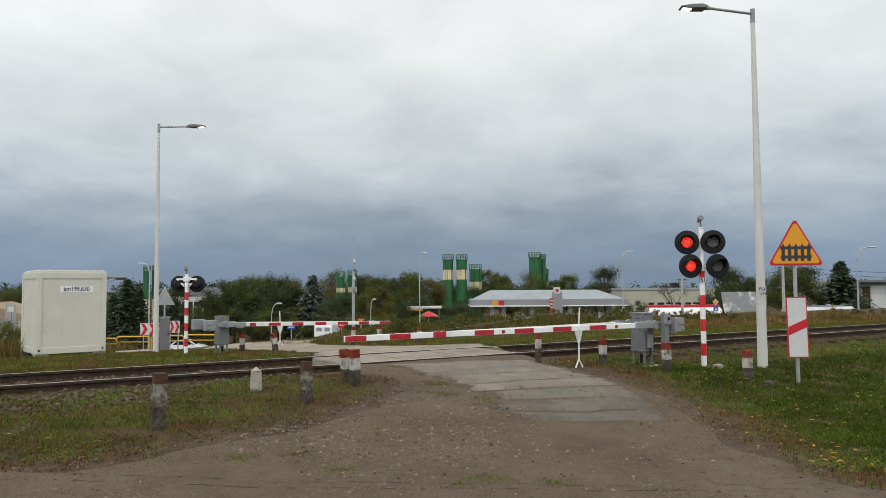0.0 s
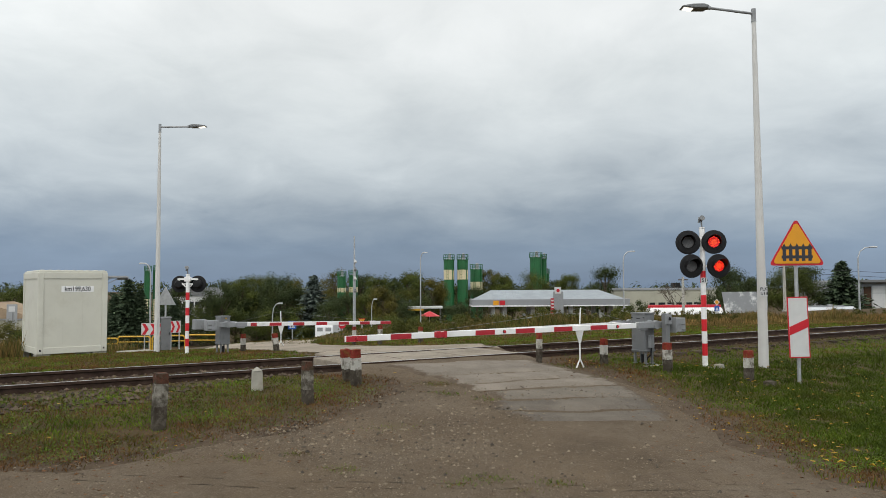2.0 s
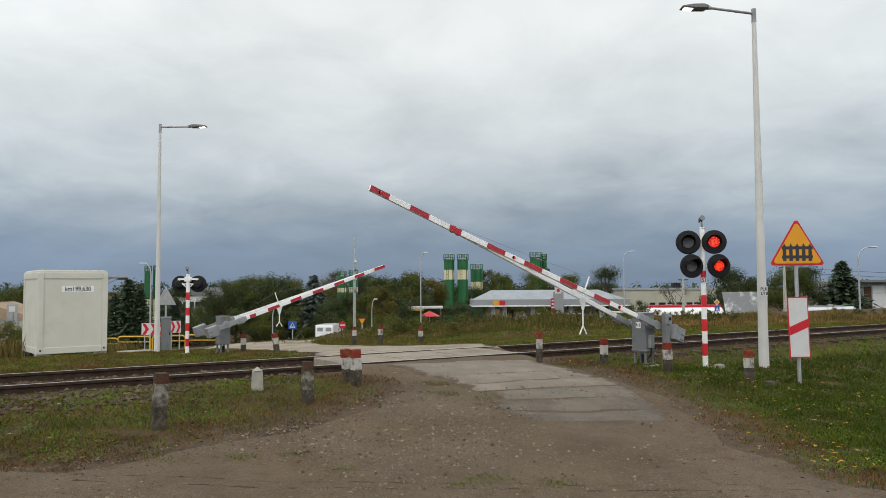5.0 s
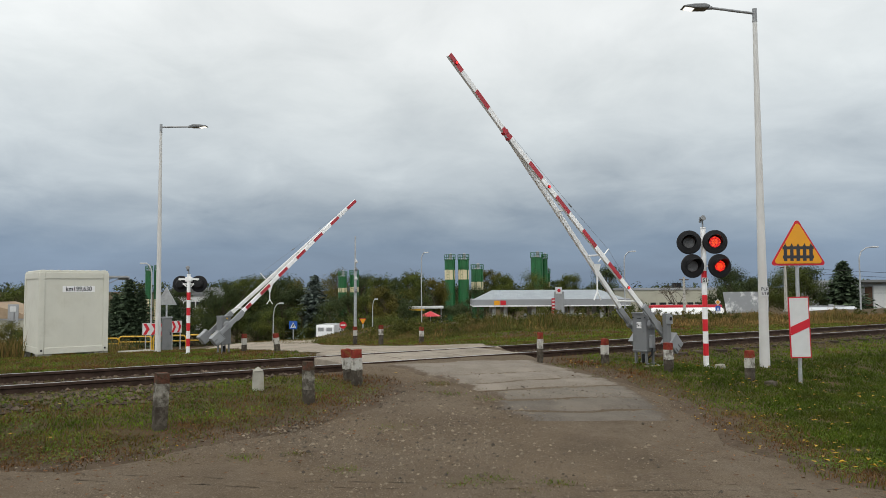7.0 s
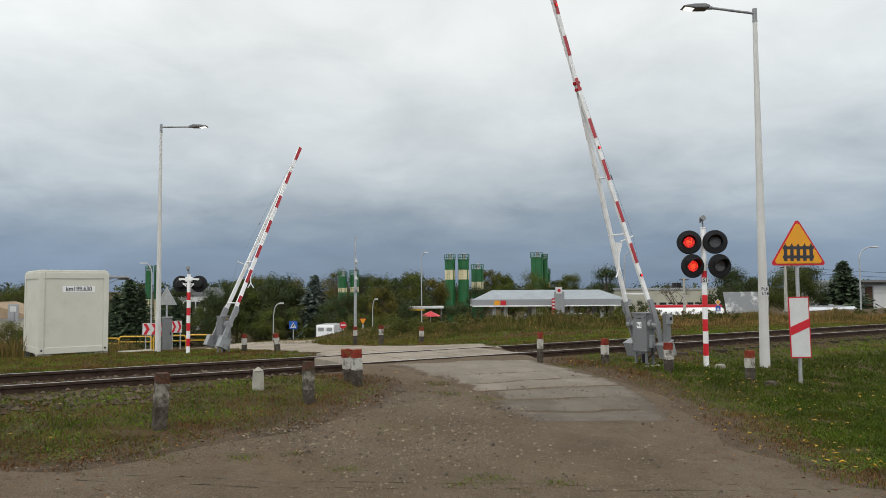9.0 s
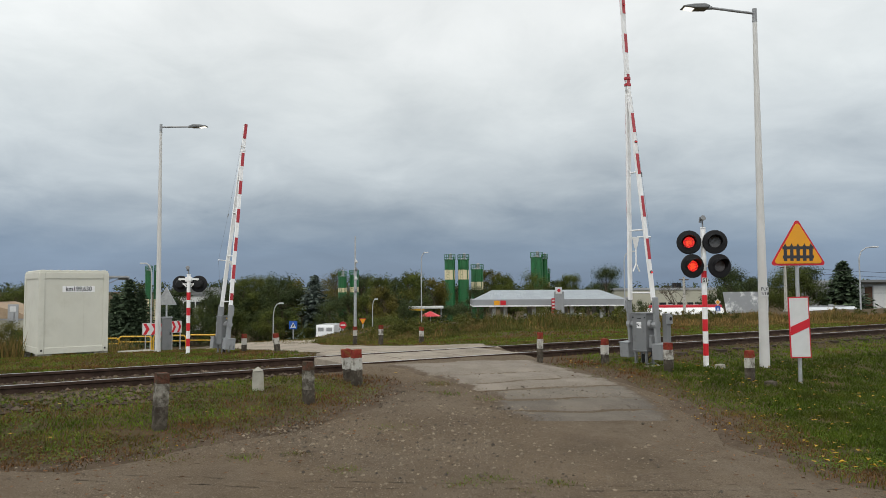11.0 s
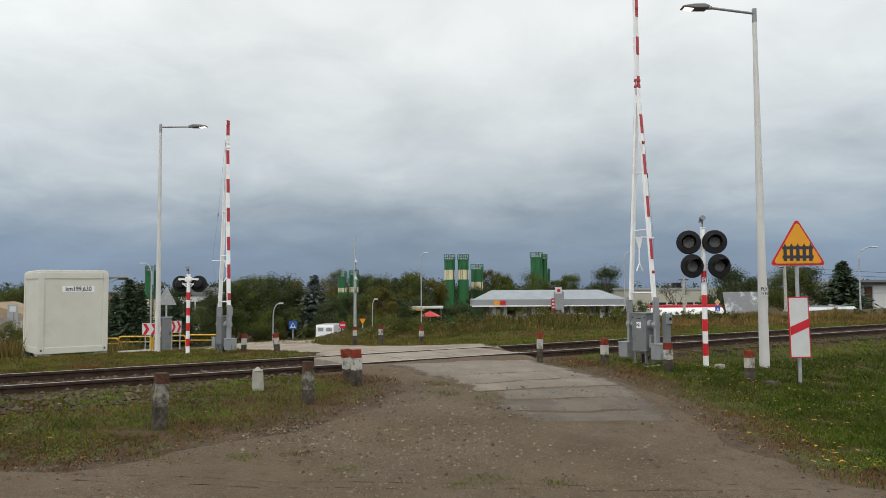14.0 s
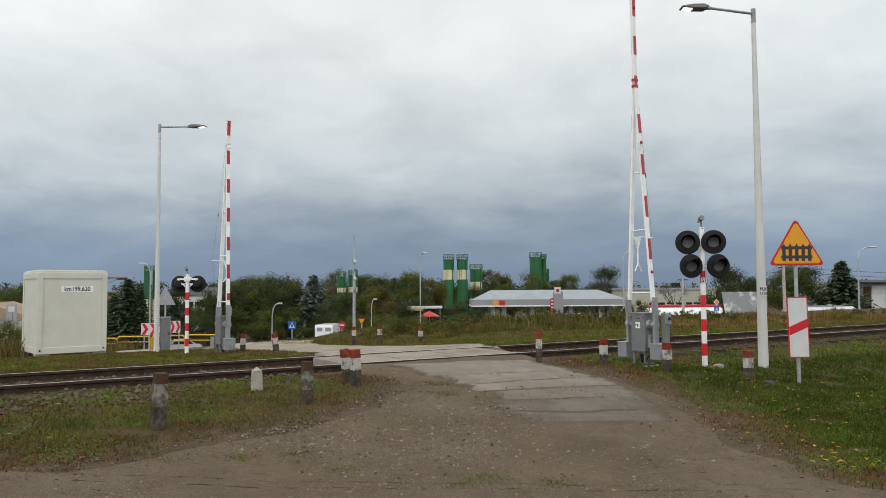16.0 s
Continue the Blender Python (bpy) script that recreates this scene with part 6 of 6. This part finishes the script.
def build_grass():
    rnd = random.Random(11)
    kinds = {"grass": [], "grasslush": [], "drygrass": []}
    tries = 0
    while tries < 450000:
        tries += 1
        # denser towards the camera
        y = 4.5 + 27 * rnd.random() ** 1.9
        x = rnd.uniform(-0.68, 0.68) * y
        q, p = across(x, y), along(x, y)
        if (-0.95 if p > 2.2 else -1.2) < q < 1.3 and rnd.random() > 0.10:
            continue
        d = road_dist(x, y)
        creep = noise.noise((x * 1.1, y * 1.1, 4)) + 0.5 * noise.noise((x * 3.1, y * 3.1, 4))
        if d < 0.30 * creep:
            if d < -0.9 or rnd.random() > 0.05 + 0.20 * max(0, creep) * (1 + d):
                continue
        n1 = noise.noise((x * 0.55, y * 0.55, 21)) + 0.5 * noise.noise((x * 1.7, y * 1.7, 5))
        n2 = noise.noise((x * 2.6, y * 2.6, 31))
        if n2 < -0.42 and rnd.random() < 0.6:
            continue
        if d < 0.7 and rnd.random() > 0.35 + d:
            continue
        far = max(1.0, y / 9.0)
        lush = smooth(0.5, 1.6, d) * smooth(2.5, 3.4, x) * smooth(-2.2, -3.4, q) * (0.95 + 0.5 * n1) if q < -1 else 0.0
        dry = (0.33 if -3.2 < q < 0 else 0.12) + 0.85 * n1 - 0.5 * lush + 0.75 * smooth(1.3, 0.1, d)
        if x > 2.2 and q < -1:
            dry -= 0.32 * smooth(0.3, 1.4, d)
        if q > 1.5:
            dry = (0.46 if x < 0 else 0.34) + 0.7 * n1
        ln = rnd.uniform(0.020, 0.058) * (1 + 0.5 * n2)
        if rnd.random() < lush:
            k, ln = "grasslush", rnd.uniform(0.03, 0.085) * (1 + 0.8 * n2)
            kinds[k].append((x + rnd.uniform(-0.02, 0.02), y + rnd.uniform(-0.02, 0.02), ground_z(x, y) - 0.008, ln * rnd.uniform(0.6, 1.0), 0.0036 * far, rnd.uniform(0.3, 1.2)))
        else:
            k = "drygrass" if rnd.random() < dry else "grass"
        kinds[k].append((x, y, ground_z(x, y) - 0.008, ln * (0.8 + 0.2 * far), 0.0036 * far * rnd.uniform(0.7, 1.6), rnd.uniform(0.2, 1.1)))
    # tufts that grow in the wheel tracks and joints of the road
    for tx, ty, tr, tn in ((-0.83, 6.24, 0.11, 240), (0.36, 6.02, 0.16, 300), (0.13, 5.86, 0.10, 120), (-1.32, 6.64, 0.10, 110), (-0.08, 10.03, 0.17, 300), (0.0, 9.36, 0.15, 170), (2.03, 12.3, 0.3, 330),
                           (2.18, 11.22, 0.22, 200), (0.52, 9.19, 0.12, 90), (-1.77, 6.5, 0.12, 130), (0.87, 5.95, 0.10, 110), (-0.56, 7.69, 0.2, 260), (-2.35, 6.35, 0.16, 260), (0.62, 5.72, 0.08, 90)):
        for _ in range(tn):
            x, y = rnd.gauss(tx, tr * 0.75), rnd.gauss(ty, tr * 0.5)
            kinds["drygrass" if rnd.random() < 0.25 else "grass"].append((x, y, road_z(x, y) - 0.006, rnd.uniform(0.012, 0.036), 0.0034 * rnd.uniform(0.7, 1.5), rnd.uniform(0.4, 1.4)))
    blades("short_grass", kinds["grass"], "grass", "short green verge grass in patches", "grass")
    blades("lush_grass", kinds["grasslush"], "grasslush", "longer lush green grass round the sign", "grass")
    blades("withered_grass", kinds["drygrass"], "drygrass", "withered brown and reddish grass in patches", "grass")
    # low broad-leaved herbs
    verts, faces = [], []
    for _ in range(150000):
        y = 5.2 + 11 * rnd.random() ** 1.5
        x = rnd.uniform(-0.66, 0.66) * y
        if across(x, y) > -1.7 or road_dist(x, y) < 0.1 or noise.noise((x * 1.6, y * 1.6, 14)) < (-0.12 if x < 0 else 0.0):
            continue
        z = ground_z(x, y) + rnd.uniform(0.005, 0.05)
        s, a, t = rnd.uniform(0.006, 0.015), rnd.uniform(0, 6.28), rnd.uniform(-0.5, 0.5)
        c, n = math.cos(a) * s, math.sin(a) * s
        i = len(verts)
        verts += [(x - c, y - n, z - t * s), (x - n * 0.5, y + c * 0.5, z), (x + c, y + n, z + t * s), (x + n * 0.5, y - c * 0.5, z)]
        faces.append((i, i + 1, i + 2, i + 3))
    me = bpy.data.meshes.new("ground_herbs")
    me.from_pydata(verts, [], faces)
    me.materials.append(M["herb"])
    tagged(new("ground_herbs", me), "low broad-leaved herbs among the grass", "herbs", kind="stuff")


def build_weeds():
    rnd = random.Random(17)
    hay, green = [], []
    for _ in range(52000):
        x = rnd.uniform(-4.5, 21)
        y0 = 25.2 + 0.26 * max(0, x) + 1.1 * noise.noise((x * 0.4, 0, 3))
        y = y0 + 6.5 * rnd.random() ** 1.3
        n = noise.noise((x * 0.45, y * 0.45, 2)) + 0.4 * noise.noise((x * 1.5, y * 1.5, 6))
        if n < -0.45:
            continue
        rise = smooth(0, 1.5, y - y0)
        ln = 0.82 * (0.16 + 0.42 * rise * rnd.random() ** 0.7) * (1 + 0.6 * n) * (0.30 + 0.60 * smooth(-1.0, 2.5, x)) * (1 - 0.22 * smooth(7, 11, x)) * (1 + 0.9 * noise.noise((x * 0.8, y * 0.3, 50)) + (0.3 if rnd.random() < 0.06 else 0))
        k = 0.20 + 0.62 * smooth(5, 11, x) + 0.35 * noise.noise((x * 0.7, y * 0.7, 9))
        (hay if rnd.random() < k else green).append((x, y, ground_z(x, y) - 0.02, ln, rnd.uniform(0.008, 0.02), rnd.uniform(0.1, 0.5)))
    for _ in range(16000):
        x, y = rnd.uniform(-12, -2.5), rnd.uniform(25, 44)
        if y < 37 and road_dist(x, y) < 0.2:
            continue
        (hay if rnd.random() < 0.25 else green).append((x, y, ground_z(x, y) - 0.02, rnd.uniform(0.05, 0.14), rnd.uniform(0.01, 0.022), rnd.uniform(0.2, 0.8)))
    for _ in range(9000):
        x, y = rnd.uniform(-22, -13.6), rnd.uniform(24, 34)
        n = noise.noise((x * 0.5, y * 0.5, 2))
        (hay if rnd.random() < 0.55 else green).append((x, y, ground_z(x, y) - 0.02, rnd.uniform(0.3, 1.1) * (1 + 0.4 * n), rnd.uniform(0.01, 0.02), rnd.uniform(0.1, 0.5)))
    centres = []
    for _ in range(150):
        x = rnd.uniform(-3.0, 12.5) if rnd.random() < 0.8 else rnd.uniform(12, 21)
        y = 27.0 + 0.26 * max(0, x) + rnd.uniform(0, 4.5)
        hgt = rnd.uniform(0.25, 0.62) * (0.55 + 0.45 * smooth(-2, 3, x)) * (1 - 0.3 * smooth(8, 12, x))
        for k in range(5):
            centres.append((Vector((x + rnd.gauss(0, 0.16), y + rnd.gauss(0, 0.16), ground_z(x, y) + hgt * (0.25 + 0.19 * k))), 0.16 * rnd.uniform(0.6, 1.2) * (1.15 - 0.15 * k)))
    tagged(leaf_cloud("weed_clumps", centres, 30000, 0.034, "weed", None, rnd), "bushy green and yellowing weeds behind the track", "weeds", kind="stuff")
    blades("dry_weeds", hay, "hay", "tall straw-coloured weeds behind the track", "weeds")
    blades("green_weeds", green, "weed", "tall green weeds behind the track", "weeds")


def build_litter():
    rnd = random.Random(23)
    # ballast along the track
    spots = []
    for _ in range(9000):
        p, q = rnd.uniform(-16, 24), rnd.gauss(0, 0.85)
        if abs(q) > 2.1 or (-2.4 < p < 1.4 and q > -1.5) or (-2.6 < p < 3.4 and q < -0.7):
            continue
        x, y = track_pt(p, q)
        if y < 3:
            continue
        r = rnd.uniform(0.018, 0.05)
        spots.append((x, y, ground_z(x, y) + r * 0.25, r))
    for _ in range(900):
        x, y = rnd.uniform(-7.2, -3.2), 0.0
        q = rnd.uniform(-2.6, -1.3)
        y = TY + 0.625 * x + q / TC
        r = rnd.uniform(0.02, 0.05)
        spots.append((x, y, ground_z(x, y) + r * 0.3, r))
    scatter_stones("ballast", spots, "ballast", "brown ballast stones between the sleepers", "ballast")
    spots = []
    for _ in range(90000):
        y = 4.6 + 9 * rnd.random() ** 1.7
        x = rnd.uniform(-0.66, 0.66) * y
        d = road_dist(x, y)
        if d > 0.15 or abs(across(x, y)) < 1.6:
            continue
        n = noise.noise((x * 0.9, y * 0.9, 40))
        drift = smooth(2.4, 0.6, math.hypot((x + 0.75) * 0.9, (y - 8.2) * 0.8))
        if rnd.random() > 0.16 + 0.75 * n + 0.6 * drift:
            continue
        r = rnd.uniform(0.0035, 0.010) * (1 if rnd.random() < 0.90 - 0.15 * drift else rnd.uniform(1.6, 3.2))
        spots.append((x, y, road_z(x, y) + 0.018 * noise.noise((x * 1.2, y * 1.2, 1)) + (0.024 if d < -0.3 and 0.4 < x < 2.7 and 8.1 < y < 11 else 0.002), r))
    scatter_stones("gravel", spots, "pebble", "small loose stones scattered on the dirt road", "gravel")
    # fallen leaves
    for name, mt, lab, count, pick in (("yellow_leaves", "fallen", "fallen yellow leaves on the grass and road edge", 340, "r"), ("brown_leaves", "deadleaf", "curled brown leaves and bits on the road", 1500, "a")):
        verts, faces = [], []
        for _ in range(count * 4):
            if len(faces) > count * 2:
                break
            y = 5.0 + 9 * rnd.random() ** 1.4
            x = rnd.uniform(0.15, 0.66) * y if pick == "r" and rnd.random() < 0.85 else rnd.uniform(-0.66, 0.66) * y
            d = road_dist(x, y)
            if abs(across(x, y)) < 1.8 or (pick == "r" and d < -0.25) or (pick == "a" and not -1.3 * rnd.random() ** 2 < d < 0.6):
                continue
            z = (ground_z(x, y) + (0.055 if pick == "r" else 0.03) if d > 0 else road_z(x, y) + 0.03)
            s, a = rnd.uniform(0.014, 0.038 if pick == "r" else 0.026), rnd.uniform(0, 6.28)
            c, n = math.cos(a) * s, math.sin(a) * s
            u = rnd.uniform(0.1, 0.7) * s
            i = len(verts)
            verts += [(x - c, y - n, z), (x - n * 0.6, y + c * 0.6, z + u), (x + c, y + n, z + u * 0.4), (x + n * 0.6, y - c * 0.6, z + u * 0.9)]
            faces += [(i, i + 1, i + 2), (i, i + 2, i + 3)]
        me = bpy.data.meshes.new(name)
        me.from_pydata(verts, [], faces)
        me.materials.append(M[mt])
        tagged(new(name, me), lab, "leaves", kind="stuff")
    # twigs
    bm = B()
    for _ in range(260):
        y = 5 + 5 * rnd.random() ** 1.4
        x = rnd.uniform(-0.6, 0.6) * y
        if not -1.6 < road_dist(x, y) < 0.4:
            continue
        z = max(road_z(x, y), ground_z(x, y)) + 0.008
        a, ln = rnd.uniform(0, 6.28), rnd.uniform(0.03, 0.10)
        rod(bm, (x, y, z), (x + math.cos(a) * ln, y + math.sin(a) * ln, z + rnd.uniform(0, 0.02)), 0.0019, 0.0012, 4, False)
    tagged(part("twigs", bm, "bark"), "thin dry twigs lying on the dirt road", "twigs", kind="stuff")


build_grass()
build_weeds()
build_litter()


# ---------------------------------------------------------------- motion
FLASH = [(0.0, "L"), (0.38, "R"), (0.93, "L"), (1.56, "R"), (2.13, "L"), (2.64, "R"), (3.2, "L"), (3.72, "R"), (4.26, "L"), (4.8, "R"), (5.34, "L"), (5.87, "R"), (6.4, "L"), (6.86, "R"), (7.42, "L"), (7.93, "R"),
         (8.57, "L"), (9.1, "R"), (9.65, "L"), (10.2, "R"), (10.7, "L"), (11.22, "R"), (11.83, "L"), (12.33, "R"), (12.87, "L"), (13.33, "R"), (13.43, "-"), (16.0, "-")]
BLINK = [(0.0, 0), (0.2, 1), (0.7, 0), (1.27, 1), (1.78, 0), (2.35, 1), (2.85, 0), (4.5, 1), (5.0, 0), (5.58, 1), (6.1, 0), (6.63, 1), (7.2, 0), (7.73, 1), (8.26, 0), (8.82, 1), (9.3, 0), (9.9, 1), (10.4, 0), (11.0, 1), (11.4, 0), (16.0, 0)]
RAISE_R = [(0, -0.1), (3.0, -0.1), (3.2, 1.9), (3.5, 5.4), (4.0, 9.6), (4.2, 11.6), (5.2, 22.5), (6.3, 35.2), (6.5, 37.8), (7.0, 44.6), (7.5, 50.8), (8.0, 57.4), (8.5, 63.3), (9.0, 69.2), (9.2, 71.4), (10.2, 81.0), (11.3, 88.0),
           (11.5, 89.2), (11.9, 90.6), (12.2, 91.2), (12.5, 90.7), (13.0, 89.4), (13.5, 88.9), (14.0, 89.7), (14.5, 90.1), (15.0, 90.0), (15.5, 89.7), (16.0, 89.2)]
RAISE_L = [(0, -1.4), (3.0, -1.4), (3.2, 0.5), (3.5, 3.4), (4.0, 7.2), (4.2, 9.0), (5.2, 19.5), (6.3, 32.4), (6.5, 34.9), (7.0, 41.1), (7.5, 47.2), (8.0, 53.8), (8.5, 59.6), (9.0, 65.9), (9.2, 68.3), (10.2, 78.5), (11.3, 86.0),
           (11.5, 87.3), (11.9, 90.2), (12.1, 91.0), (12.5, 90.2), (13.0, 88.8), (13.5, 89.3), (14.5, 89.5), (16.0, 88.9)]


def flips(states, place, lag=0.0):
    """Rows for an added two-faced disc that turns its lit face (180) or its dark face (0) forward in place of
    switching; it goes dark with a lag.
    """
    rows, ang, last = [], None, None
    for t, on in states:
        goal = 180.0 if on else 0.0
        if ang is None:
            rows.append((t, place @ pose(0, 0, 0, 0, 0, goal)))
        elif goal != ang:
            for k in range(4):
                rows.append((t + (0.0 if on else lag) - 0.04 + k / 30, place @ pose(0, 0, 0, 0, 0, ang + (goal - ang) * k / 3)))
        ang = goal
    rows.append((16.0, place @ pose(0, 0, 0, 0, 0, ang)))
    return rows


def motions():
    for (g, boom, leg, h, lit, plate), rise, leg_at in ((bar_r, RAISE_R, 1.53), (bar_l, RAISE_L, 1.54)):
        walk(boom, [(t, pose(0, 0, h, 0, -e, 0)) for t, e in rise])
        walk(leg, [(t, pose(leg_at, 0, -0.05, 0, e, 0)) for t, e in rise])
        for lens, s, yy in lit:
            # lit face is the +y side at rest
            walk(lens, flips([(t, not b) for t, b in BLINK], pose(s, yy, 0)))
    for lens, dx in sig_r[1]:
        me = "L" if dx < 0 else "R"
        walk(lens, flips([(t, s == me) for t, s in FLASH], pose(0, 0.012, 0), 0.09))
    for c, rows in zip(cars, CAR_ROWS):
        walk(c, [(t, pose(x, y, z - 0.15, 0, 0, rz)) for t, x, y, z, rz in rows])


CAR_ROWS = [[(0.0, -27.3, 79, -4.95, 8), (0.5, -21.4, 79.6, -4.7, 8), (1.0, -15.4, 80.5, -4.6, 8), (2.0, -3.5, 82.0, -4.8, 8), (16.0, 160, 103, -5.1, 8)],
            [(0.0, -260, 58, -5.0, 8), (14.0, -41, 77.2, -5.0, 6), (14.5, -32.6, 78.2, -4.95, 8), (15.0, -23.7, 79.0, -4.85, 8), (15.2, -19.8, 79.2, -4.75, 8), (15.5, -15.2, 79.6, -4.62, 8), (16.0, -6.5, 80.6, -4.7, 8)],
            [(0.0, 260, 150, -5.2, 193), (14.8, -2.0, 86.5, -4.7, 195), (15.2, -13.2, 83.0, -4.6, 197), (15.5, -18.2, 80.5, -4.6, 203), (16.0, -27.1, 76.0, -4.68, 207)]]
motions()
